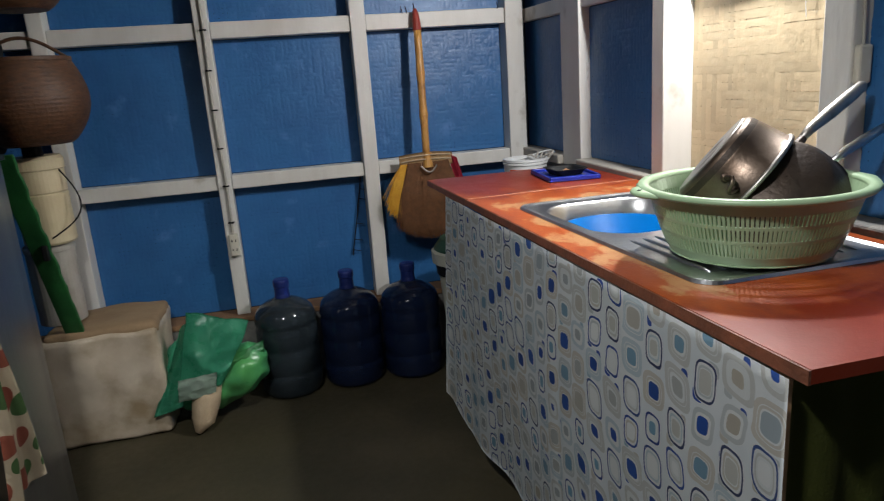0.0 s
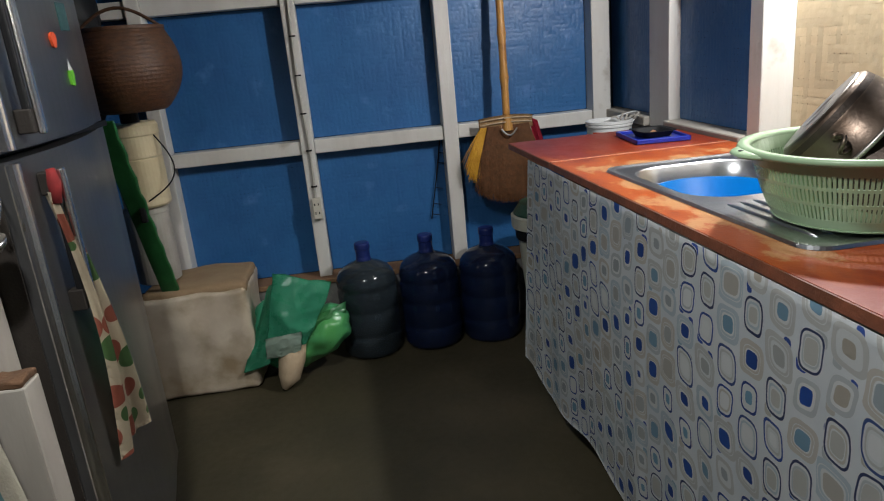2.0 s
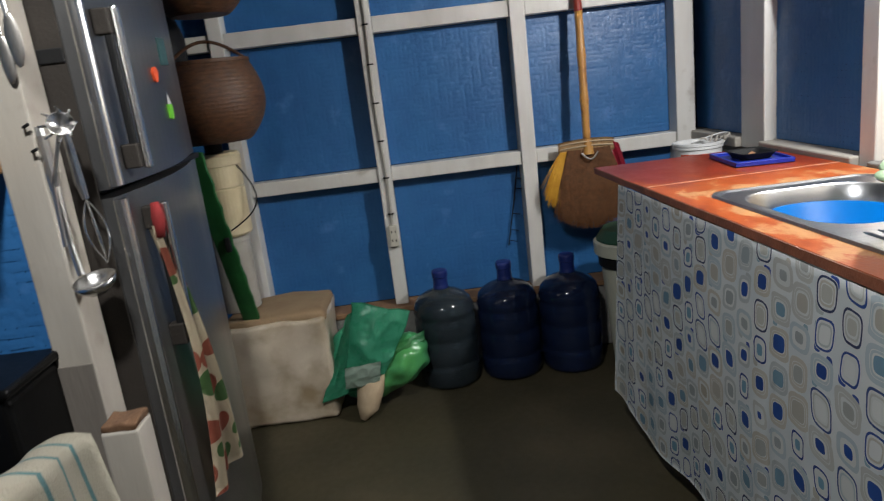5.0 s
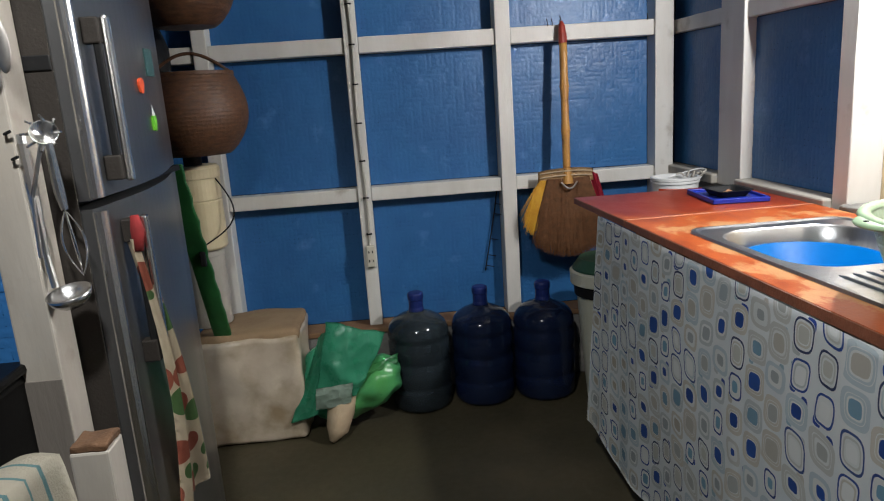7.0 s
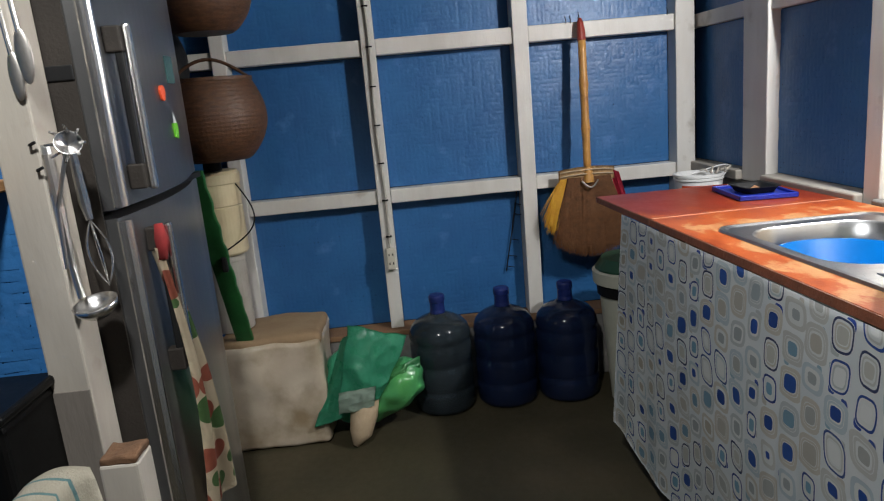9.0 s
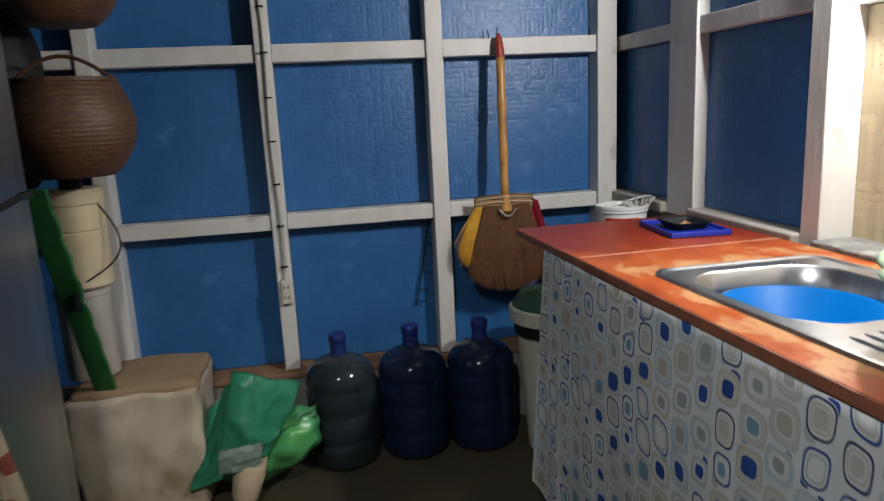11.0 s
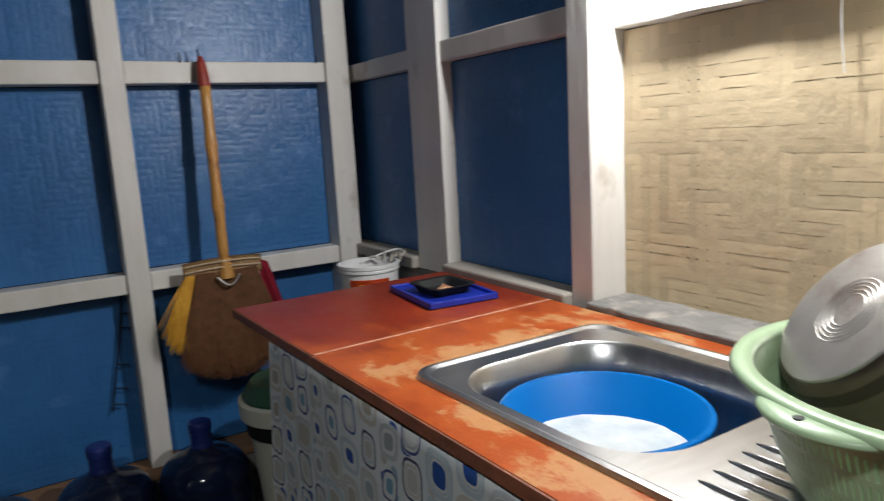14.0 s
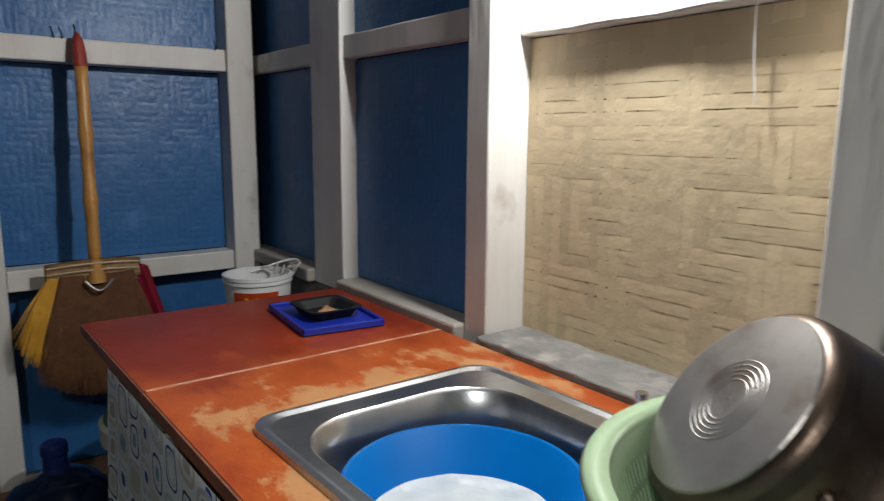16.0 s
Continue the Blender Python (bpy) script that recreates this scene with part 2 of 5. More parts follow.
COUNTER = counter_paint()
JOINT = surface("pale_joint_filler", (0.58, 0.32, 0.22), (0.36, 0.12, 0.06), 22, 0.7, bump=0.4)


def print_cloth(name, pitch_u, pitch_v):
    """White cloth printed with staggered rounded squares, ringed and filled in blues and greys. UVs are in metres."""
    m, nt, bs = nodes_of(name)
    uv = nt.nodes.new("ShaderNodeTexCoord").outputs["UV"]
    warp = nt.nodes.new("ShaderNodeTexNoise")
    warp.inputs["Scale"].default_value = 9
    nt.links.new(uv, warp.inputs["Vector"])
    sep = nt.nodes.new("ShaderNodeSeparateXYZ")
    nt.links.new(uv, sep.inputs[0])
    wob = math_node(nt, "MULTIPLY", math_node(nt, "SUBTRACT", warp.outputs["Fac"], 0.5), 0.016)
    U = math_node(nt, "ADD", sep.outputs[0], wob)
    V = math_node(nt, "SUBTRACT", sep.outputs[1], wob)
    col = mix(nt, ramp(nt, warp.outputs["Fac"], 0.35, 0.65), (0.84, 0.87, 0.87), (0.76, 0.81, 0.83))
    palette = ((0.025, 0.065, 0.26), (0.03, 0.09, 0.34), (0.04, 0.06, 0.14), (0.05, 0.10, 0.28))

    def pick(value, colours):
        out = colours[0]
        for i in range(1, len(colours)):
            out = mix(nt, math_node(nt, "GREATER_THAN", value, i / len(colours)), out, colours[i])
        return out

    def layer(col, pu, pv, shift, seed, big):
        cu = math_node(nt, "DIVIDE", U, pu)
        column = math_node(nt, "FLOOR", cu)
        cv = math_node(nt, "ADD", math_node(nt, "DIVIDE", V, pv), math_node(nt, "MULTIPLY_ADD", math_node(nt, "MODULO", column, 2.0), 0.5, shift))
        row = math_node(nt, "FLOOR", cv)
        comb = nt.nodes.new("ShaderNodeCombineXYZ")
        nt.links.new(column, comb.inputs[0])
        nt.links.new(row, comb.inputs[1])
        comb.inputs[2].default_value = seed
        wn = nt.nodes.new("ShaderNodeTexWhiteNoise")
        nt.links.new(comb.outputs[0], wn.inputs["Vector"])
        rgb = nt.nodes.new("ShaderNodeSeparateColor")
        nt.links.new(wn.outputs["Color"], rgb.inputs[0])
        r1, r2, r3 = rgb.outputs
        pu_, pv_ = (math_node(nt, "MULTIPLY", math_node(nt, "SUBTRACT", math_node(nt, "SUBTRACT", c, f), 0.5), p) for c, f, p in ((cu, column, pu), (cv, row, pv)))
        slant = math_node(nt, "MULTIPLY", math_node(nt, "SUBTRACT", r2, 0.5), 0.24)
        pu_, pv_ = math_node(nt, "MULTIPLY_ADD", pv_, slant, pu_), math_node(nt, "MULTIPLY_ADD", pu_, math_node(nt, "MULTIPLY", slant, 0.7), pv_)
        narrow = math_node(nt, "MULTIPLY_ADD", r3, 0.45, 0.80)
        pu_ = math_node(nt, "MULTIPLY", pu_, narrow)
        half = math_node(nt, "MULTIPLY_ADD", r1, 0.12 * pu, (0.385 if big else 0.20) * pu)
        ax = math_node(nt, "POWER", math_node(nt, "DIVIDE", math_node(nt, "ABSOLUTE", pu_), half), 3.4)
        ay = math_node(nt, "POWER", math_node(nt, "DIVIDE", math_node(nt, "ABSOLUTE", pv_), math_node(nt, "MULTIPLY", half, pv / pu)), 3.4)
        d = math_node(nt, "MULTIPLY", math_node(nt, "SUBTRACT", math_node(nt, "POWER", math_node(nt, "ADD", ax, ay), 1 / 3.4), 1.0), half)

        def band(at, width):
            return math_node(nt, "LESS_THAN", math_node(nt, "ABSOLUTE", math_node(nt, "ADD", d, at)), width)

        if big:
            dark = math_node(nt, "GREATER_THAN", r3, 0.62)
            pale = pick(r2, ((0.60, 0.64, 0.64), (0.66, 0.63, 0.56), (0.57, 0.66, 0.70), (0.63, 0.64, 0.61)))
            inside = mix(nt, r2, (0.84, 0.86, 0.85), (0.77, 0.80, 0.79))
            col = mix(nt, math_node(nt, "LESS_THAN", d, 0.0), col, inside)
            ringed = mix(nt, band(0.0045, 0.0040), col, pale)
            outlined = mix(nt, band(0.0035, 0.0021), col, pick(r1, palette))
            col = mix(nt, dark, ringed, outlined)
            col = mix(nt, math_node(nt, "MULTIPLY", band(0.0118, 0.0019), math_node(nt, "GREATER_THAN", r1, 0.35)), col, pale)
            core = math_node(nt, "LESS_THAN", d, math_node(nt, "MULTIPLY_ADD", r2, -0.006, -0.0135))
            fill = pick(r1, ((0.030, 0.10, 0.40), (0.42, 0.46, 0.47), (0.52, 0.48, 0.40), (0.028, 0.085, 0.33), (0.22, 0.38, 0.50), (0.48, 0.50, 0.48), (0.035, 0.11, 0.40), (0.42, 0.49, 0.52), (0.56, 0.54, 0.48)))
            faint = pick(r1, ((0.22, 0.42, 0.56), (0.86, 0.88, 0.87), (0.62, 0.62, 0.57), (0.84, 0.86, 0.85)))
            return mix(nt, core, col, mix(nt, dark, fill, faint))
        on = math_node(nt, "MULTIPLY", math_node(nt, "LESS_THAN", d, 0.0), math_node(nt, "GREATER_THAN", r2, 0.72))
        return mix(nt, on, col, pick(r3, ((0.030, 0.085, 0.40), (0.56, 0.60, 0.60), (0.34, 0.50, 0.58), (0.60, 0.58, 0.52), (0.04, 0.10, 0.38))))

    col = layer(col, pitch_u * 0.5, pitch_v * 0.5, 0.27, 5.0, False)
    col = layer(col, pitch_u, pitch_v, 0.0, 1.0, True)
    nt.links.new(col, bs.inputs["Base Color"])
    bs.inputs["Roughness"].default_value = 0.6
    b = nt.nodes.new("ShaderNodeBump")
    b.inputs["Strength"].default_value, b.inputs["Distance"].default_value = 0.12, 0.002
    nt.links.new(math_node(nt, "MULTIPLY_ADD", noise_tex(nt, 14, 5, (1, 1, 0.35)), 9.0, noise_tex(nt, 160, 3)), b.inputs["Height"])
    nt.links.new(b.outputs[0], bs.inputs["Normal"])
    return m


CURTAIN = print_cloth("printed_plastic_curtain", 0.070, 0.075)


def fruit_cloth():
    """Cream dish cloth with red and green fruit blots."""
    m, nt, bs = nodes_of("printed_dish_cloth")
    col = mix(nt, noise_tex(nt, 10, 4), (0.50, 0.42, 0.30), (0.36, 0.29, 0.20))
    v = nt.nodes.new("ShaderNodeTexVoronoi")
    v.inputs["Scale"].default_value = 13.0
    nt.links.new(nt.nodes.new("ShaderNodeTexCoord").outputs["Object"], v.inputs["Vector"])
    rgb = nt.nodes.new("ShaderNodeSeparateColor")
    nt.links.new(v.outputs["Color"], rgb.inputs[0])
    blot = mix(nt, math_node(nt, "GREATER_THAN", rgb.outputs[0], 0.55), (0.22, 0.055, 0.03), (0.05, 0.11, 0.03))
    col = mix(nt, math_node(nt, "LESS_THAN", v.outputs["Distance"], 0.42), col, blot)
    nt.links.new(col, bs.inputs["Base Color"])
    bs.inputs["Roughness"].default_value = 0.9
    return m


FRUIT = fruit_cloth()


def striped_towel():
    m, nt, bs = nodes_of("striped_towel")
    uv = nt.nodes.new("ShaderNodeTexCoord").outputs["UV"]
    sep = nt.nodes.new("ShaderNodeSeparateXYZ")
    nt.links.new(uv, sep.inputs[0])
    saw = math_node(nt, "FRACT", math_node(nt, "MULTIPLY", sep.outputs[0], 22.0))
    line = math_node(nt, "LESS_THAN", saw, 0.16)
    band = math_node(nt, "GREATER_THAN", sep.outputs[0], 0.20)
    col = mix(nt, noise_tex(nt, 30, 3), (0.50, 0.46, 0.37), (0.42, 0.39, 0.31))
    col = mix(nt, math_node(nt, "MULTIPLY", line, band), col, (0.12, 0.24, 0.25))
    nt.links.new(col, bs.inputs["Base Color"])
    bs.inputs["Roughness"].default_value = 0.95
    b = nt.nodes.new("ShaderNodeBump")
    b.inputs["Strength"].default_value, b.inputs["Distance"].default_value = 0.5, 0.003
    nt.links.new(noise_tex(nt, 300, 2), b.inputs["Height"])
    nt.links.new(b.outputs[0], bs.inputs["Normal"])
    return m


STRIPES = striped_towel()


# ---- builders ----
def thing(name, label, category, place=(0, 0, 0), group="", kind=""):
    ob = new(name)
    ob.empty_display_size = 0.05
    ob.location = place
    return tagged(ob, label, category, group, kind)


def part(name, bm, material, parent=None, label="", smooth=False):
    """Links a bmesh, drawn in world places, as one mesh under a thing or part."""
    me = bpy.data.meshes.new(name)
    bmesh.ops.recalc_face_normals(bm, faces=bm.faces)
    bm.to_mesh(me)
    bm.free()
    if smooth:
        me.polygons.foreach_set("use_smooth", [True] * len(me.polygons))
    me.materials.append(material)
    ob = new(name, me)
    if parent:
        ob.parent = parent
        ob.matrix_parent_inverse = Matrix.Translation(-parent.location)
    if label:
        ob["label"] = label
    return ob


def block(x0, x1, y0, y1, z0, z1, bevel=0.004, bm=None, turn=None, seg=2):
    """A box with worn, rounded edges."""
    own = bmesh.new()
    m = Matrix.Translation(((x0 + x1) / 2, (y0 + y1) / 2, (z0 + z1) / 2))
    bmesh.ops.create_cube(own, size=1, matrix=Matrix.Diagonal((x1 - x0, y1 - y0, z1 - z0, 1)))
    if bevel:
        bmesh.ops.bevel(own, geom=own.edges[:], offset=bevel, segments=seg, affect="EDGES", profile=0.5)
    bmesh.ops.transform(own, matrix=m @ turn if turn else m, verts=own.verts)
    if bm is None:
        return own
    me = bpy.data.meshes.new("t")
    own.to_mesh(me)
    own.free()
    bm.from_mesh(me)
    bpy.data.meshes.remove(me)
    return bm


def lathe(profile, seg=40, place=(0, 0, 0), axis=None, bm=None, closed=True):
    """Turns (radius, height) pairs round an axis; closed caps the ends that have a radius."""
    bm = bm or bmesh.new()
    z = Vector(axis or (0, 0, 1)).normalized()
    x = z.orthogonal().normalized()
    y = z.cross(x)
    c = Vector(place)
    rings = []
    for r, h in profile:
        rings.append([bm.verts.new(c + z * h + (x * math.cos(a) + y * math.sin(a)) * max(r, 1e-4)) for a in (2 * math.pi * i / seg for i in range(seg))])
    for a, b in zip(rings, rings[1:]):
        for i in range(seg):
            bm.faces.new((a[i], a[(i + 1) % seg], b[(i + 1) % seg], b[i]))
    if closed:
        bm.faces.new(rings[0][::-1])
        bm.faces.new(rings[-1])
    return bm


def tube(points, radius, seg=10, bm=None, flat=1.0):
    """A rod along points; radius is one number or one a point."""
    bm = bm or bmesh.new()
    pts = [Vector(p) for p in points]
    rad = radius if isinstance(radius, (list, tuple)) else [radius] * len(pts)
    rings = []
    side = None
    for i, p in enumerate(pts):
        d = (pts[min(i + 1, len(pts) - 1)] - pts[max(i - 1, 0)]).normalized()
        side = d.orthogonal().normalized() if side is None else (side - d * side.dot(d)).normalized()
        up = d.cross(side)
        rings.append([bm.verts.new(p + (side * math.cos(a) * flat + up * math.sin(a)) * rad[i]) for a in (2 * math.pi * k / seg for k in range(seg))])
    for a, b in zip(rings, rings[1:]):
        for i in range(seg):
            bm.faces.new((a[i], a[(i + 1) % seg], b[(i + 1) % seg], b[i]))
    bm.faces.new(rings[0][::-1])
    bm.faces.new(rings[-1])
    return bm


def arc(a, b, bulge, n=12):
    """Points from a to b, bowed out by the vector bulge."""
    a, b, bulge = Vector(a), Vector(b), Vector(bulge)
    return [a.lerp(b, i / n) + bulge * math.sin(math.pi * i / n) for i in range(n + 1)]


def cloth(fn, nu, nv, thick=0.002):
    """A sheet fn(s, t) -> place with thickness; UVs are fn's second answer, in metres."""
    bm = bmesh.new()
    uvl = bm.loops.layers.uv.new("UVMap")
    grid, uvs = [], {}
    for i in range(nu + 1):
        row = []
        for j in range(nv + 1):
            p, uv = fn(i / nu, j / nv)
            v = bm.verts.new(p)
            uvs[v] = uv
            row.append(v)
        grid.append(row)
    for i in range(nu):
        for j in range(nv):
            f = bm.faces.new((grid[i][j], grid[i + 1][j], grid[i + 1][j + 1], grid[i][j + 1]))
            for lo in f.loops:
                lo[uvl].uv = uvs[lo.vert]
    ret = bmesh.ops.solidify(bm, geom=bm.faces[:], thickness=thick)
    return bm


def crumple(bm, amount, scale, seed=0.0):
    for v in bm.verts:
        n = noise.noise_vector(v.co * scale + Vector((seed, seed * 1.7, -seed)))
        v.co += n * amount
    return bm


def rounded_loop(x0, x1, y0, y1, r, n=8):
    pts = []
    for cx, cy, a0 in ((x1 - r, y1 - r, 0), (x0 + r, y1 - r, 90), (x0 + r, y0 + r, 180), (x1 - r, y0 + r, 270)):
        for i in range(n + 1):
            a = radians(a0 + 90 * i / n)
            pts.append((cx + r * math.cos(a), cy + r * math.sin(a)))
    return pts


def weave_strips(width, height, pitch, seed, depth=0.0006):
    """Strips of a split-bamboo mat in a zigzag twill: for each, a list of quads as (u, v, out) with out towards the room."""
    rng = random.Random(seed)
    nu, nv = max(4, round(width / pitch)), max(4, round(height / pitch))
    pu, pv = width / nu, height / nv
    strips = []
    shift = [rng.randrange(5) for _ in range(5)]

    def over(i, j):
        s = 1 if ((j + shift[i // 8 % 5]) // 8) % 2 == 0 else -1
        k = 1 if ((i + shift[j // 6 % 5]) // 7) % 2 == 0 else -1
        return (i * k + s * j + shift[(i // 8 + j // 6) % 5]) % 8 < 4

    for flat in (True, False):
        n, m = (nv, nu) if flat else (nu, nv)
        for a in range(n):
            pts = []
            lean = rng.uniform(-0.5, 0.5) * depth
            slim = rng.uniform(0.38, 0.44) if rng.random() < 0.14 else rng.uniform(0.46, 0.497)
            for b in range(m + 1):
                lo = [over(min(max(q, 0), m - 1), a) if flat else not over(a, min(max(q, 0), m - 1)) for q in (b - 1, b)]
                h = depth * (sum(1 if o else -1 for o in lo) / 2) + rng.uniform(-0.3, 0.3) * depth
                wob = rng.uniform(-0.0008, 0.0008)
                row = []
                for w, crown in ((-slim, -0.25 * depth), (0.0, 0.2 * depth), (slim, -0.25 * depth)):
                    if flat:
                        row.append((b * pu, (a + 0.5 + w) * pv + wob, h + crown + lean * w * 2))
                    else:
                        row.append(((a + 0.5 + w) * pu + wob, b * pv, h + crown + lean * w * 2))
                pts.append(row)
            strips.append(pts)
    return strips


def strip_mesh(bm, pts, to_world):
    rows = [[bm.verts.new(to_world(*p)) for p in row] for row in pts]
    for a, b in zip(rows, rows[1:]):
        for i in range(2):
            bm.faces.new((a[i], a[i + 1], b[i + 1], b[i]))


# ---- structure ----
TOP = 2.35
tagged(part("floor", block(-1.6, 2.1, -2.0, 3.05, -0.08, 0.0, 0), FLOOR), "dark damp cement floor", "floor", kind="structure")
tagged(part("ceiling", block(-1.6, 2.1, -2.0, 3.05, TOP, TOP + 0.05, 0), CEILING), "plain weathered board ceiling", "ceiling", kind="structure")
tagged(part("wall_south", block(-1.6, 2.1, -2.0, -1.9, 0, TOP, 0), PLASTER), "plain pale wall", "wall", kind="structure")
tagged(part("wall_west", block(-1.6, -1.5, -1.9, 3.05, 0, TOP, 0), BLUE), "blue painted wall", "wall", kind="structure")

NY, PY = 2.80, 2.893      # timber faces and mat of the north wall
EX, QX = 1.737, 1.785     # timber faces and mat of the east wall
north = thing("wall_north", "blue woven bamboo wall in a white timber frame", "wall", (0, NY, 0), kind="structure")
east = thing("wall_east", "blue woven bamboo wall with white posts", "wall", (EX, 0, 0), kind="structure")


def timber(parent, x0, x1, y0, y1, z0, z1, name="post", worn=0.0012):
    bm = block(x0, x1, y0, y1, z0, z1, 0.004)
    long = max((x1 - x0, 0), (y1 - y0, 1), (z1 - z0, 2))[1]
    n = 14
    for i in range(1, n):
        lo, hi = ((x0, x1), (y0, y1), (z0, z1))[long]
        co, no = [0, 0, 0], [0, 0, 0]
        co[long], no[long] = lo + (hi - lo) * i / n, 1
        bmesh.ops.bisect_plane(bm, geom=bm.verts[:] + bm.edges[:] + bm.faces[:], plane_co=co, plane_no=no)
    crumple(bm, worn, 9, x0 + y0 + z0)
    return part(name, bm, WHITE, parent)


def mat_panel(parent, axis, a0, a1, z0, z1, seed, pitch=0.019):
    """One bay of painted mat: a dark backing and the woven strips in front of it."""
    bm = bmesh.new()
    if axis == "y":
        to = lambda u, v, o: (a0 + u, PY - 0.004 - o, z0 + v)  # noqa: E731
        back = block(a0 - 0.03, a1 + 0.03, PY, PY + 0.012, z0 - 0.03, z1 + 0.03, 0)
    else:
        to = lambda u, v, o: (QX - 0.004 - o, a0 + u, z0 + v)  # noqa: E731
        back = block(QX, QX + 0.012, a0 - 0.03, a1 + 0.03, z0 - 0.03, z1 + 0.03, 0)
    for s in weave_strips(a1 - a0, z1 - z0, pitch, seed):
        strip_mesh(bm, s, to)
    ob = part("woven_mat", bm, BLUE, parent)
    ob["kind"] = "stuff"
    part("mat_backing", back, BLUEGAP, parent)


# north wall
part("plinth", crumple(block(-1.5, 1.74, 2.775, 3.0, 0, 0.292, 0.006), 0.003, 6), CEMENT, north, "rough low cement plinth")
part("ledge", block(-1.5, 1.70, 2.765, 2.90, 0.294, 0.318, 0.004), TIMBER, north)
POSTS = ((-0.93, -0.87), (-0.292, -0.234), (0.320, 0.378), (0.955, 1.020), (1.652, 1.735))
for x0, x1 in POSTS:
    timber(north, x0, x1, NY, PY + 0.004, 0.318, TOP)
for k, ((_, x0), (x1, _)) in enumerate(zip(POSTS, POSTS[1:])):
    timber(north, x0 + 0.001, x1 - 0.001, NY + 0.012, PY - 0.004, 0.884, 0.944, "rail")
    timber(north, x0 + 0.001, x1 - 0.001, NY + 0.012, PY - 0.004, 1.508, 1.574, "rail")
    timber(north, x0 + 0.001, x1 - 0.001, NY + 0.012, PY - 0.004, 2.12, 2.18, "rail")
    for n, (z0, z1) in enumerate(((0.322, 0.882), (0.946, 1.506), (1.576, 2.118))):
        mat_panel(north, "y", x0 + 0.001, x1 - 0.001, z0, z1, 10 * k + n)
part("wall_back", block(-1.5, 1.74, 2.93, 3.05, 0.30, TOP, 0), BLUEGAP, north)

# east wall
part("wall_back", block(1.90, 2.0, -1.9, 3.05, 0, TOP, 0), BLUEGAP, east)
part("cement_base", crumple(block(1.745, 1.90, -1.9, 2.93, 0, 0.905, 0.006), 0.003, 7), CEMENT, east)
for y0, y1 in ((2.225, 2.395), (1.640, 1.708), (0.945, 1.025), (0.30, 0.37), (-0.4, -0.33)):
    timber(east, EX, QX + 0.075, y0, y1, 0.906, TOP)
for k, (y0, y1) in enumerate(((2.396, 2.892), (1.709, 2.224), (0.371, 0.944), (-0.329, 0.299))):
    sill = crumple(block(1.712, QX + 0.03, y0, y1, 0.905, 0.944, 0.006), 0.0025, 14)
    part("sill", sill, DIMWHITE if k < 2 else CEMENT, east, "chipped whitish sill")
    timber(east, EX + 0.01, QX - 0.004, y0, y1, 1.508, 1.565, "rail")
    mat_panel(east, "x", y0, y1, 0.946, 1.506, 60 + 3 * k)
    mat_panel(east, "x", y0, y1, 1.567, TOP - 0.01, 61 + 3 * k)
# bay with the bare mat
bay = thing("wall_bay", "bare cream bamboo mat set deep in a white frame", "wall", (1.832, 1.33, 0.9), kind="structure")
timber(bay, 1.806, QX + 0.09, 1.026, 1.639, 1.506, 1.70, "lintel", 0.004)
part("wall_filling", block(1.83, 1.875, 1.026, 1.639, 1.70, TOP, 0), WHITE, bay)
bm = block(1.7100, 1.875, 1.028, 1.637, 0.908, 0.938, 0.004, seg=2)
bmesh.ops.subdivide_edges(bm, edges=[e for e in bm.edges if e.calc_length() > 0.1], cuts=16, use_grid_fill=True)
part("sill", crumple(crumple(bm, 0.003, 26), 0.003, 60, 2), CEMENT, bay, "crumbling grey cement sill")
part("mat_backing", block(1.843, 1.86, 1.0, 1.665, 0.90, 1.55, 0), GAP, bay)
for s in weave_strips(0.613, 0.584, 0.0235, 5, 0.0003):
    bm = bmesh.new()
    strip_mesh(bm, s, lambda u, v, o: (1.836 - o, 1.026 + u, 0.920 + v))
    part("bamboo_strip", bm, BAMBOO, bay)
cord = thing("pull_cord", "thin white cord hanging over the bare mat", "cord", (1.80, 1.18, 1.40))
part("string", tube(arc((1.815, 1.178, 1.52), (1.822, 1.172, 1.37), (0.002, 0.004, 0), 8), 0.0012, 6), PAIL, cord)

# switch and cable on the post beside the bare mat
switch = thing("wall_switch", "ivory plastic switch box on the white post", "switch", (1.757, 0.945, 1.22))
part("box", block(1.742, 1.775, 0.928, 0.945, 1.222, 1.300, 0.005), SOCKET, switch)
part("cable", tube([(1.758, 0.938, 1.30), (1.757, 0.941, 1.40), (1.760, 0.940, 1.60), (1.757, 0.941, 2.3)], 0.0035, 8), CABLE, switch)

# conduit and socket on the north wall
outlet = thing("wall_outlet", "ivory double socket at the end of a clipped cable", "socket", (0.35, 2.78, 0.6))
part("box", block(0.334, 0.372, 2.772, 2.80, 0.597, 0.692, 0.004), SOCKET, outlet)
for z in (0.625, 0.665):
    for dx in (-0.008, 0.008):
        part("slot", block(0.353 + dx - 0.0022, 0.353 + dx + 0.0022, 2.7705, 2.774, z - 0.005, z + 0.005, 0), BLACK, outlet)
pts = [(0.352 + 0.004 * math.sin(z * 9), 2.791, z) for z in [0.69 + 0.08 * i for i in range(21)]]
part("cable", tube(pts, 0.0055, 8), CABLE, outlet)
for z in (0.74, 0.90, 1.06, 1.22, 1.38, 1.54, 1.70):
    part("clip", block(0.340, 0.366, 2.783, 2.80, z, z + 0.006, 0.001), BLACK, outlet)


# ---- counter ----
def front(y):
    return 1.113 + (2.21 - y) * 0.029


def lean(y):
    return (1.5 - y) * 0.035


CZ = 0.925
counter = thing("counter", "red-brown painted wooden counter with a worn top", "counter", (1.42, 1.3, 0))


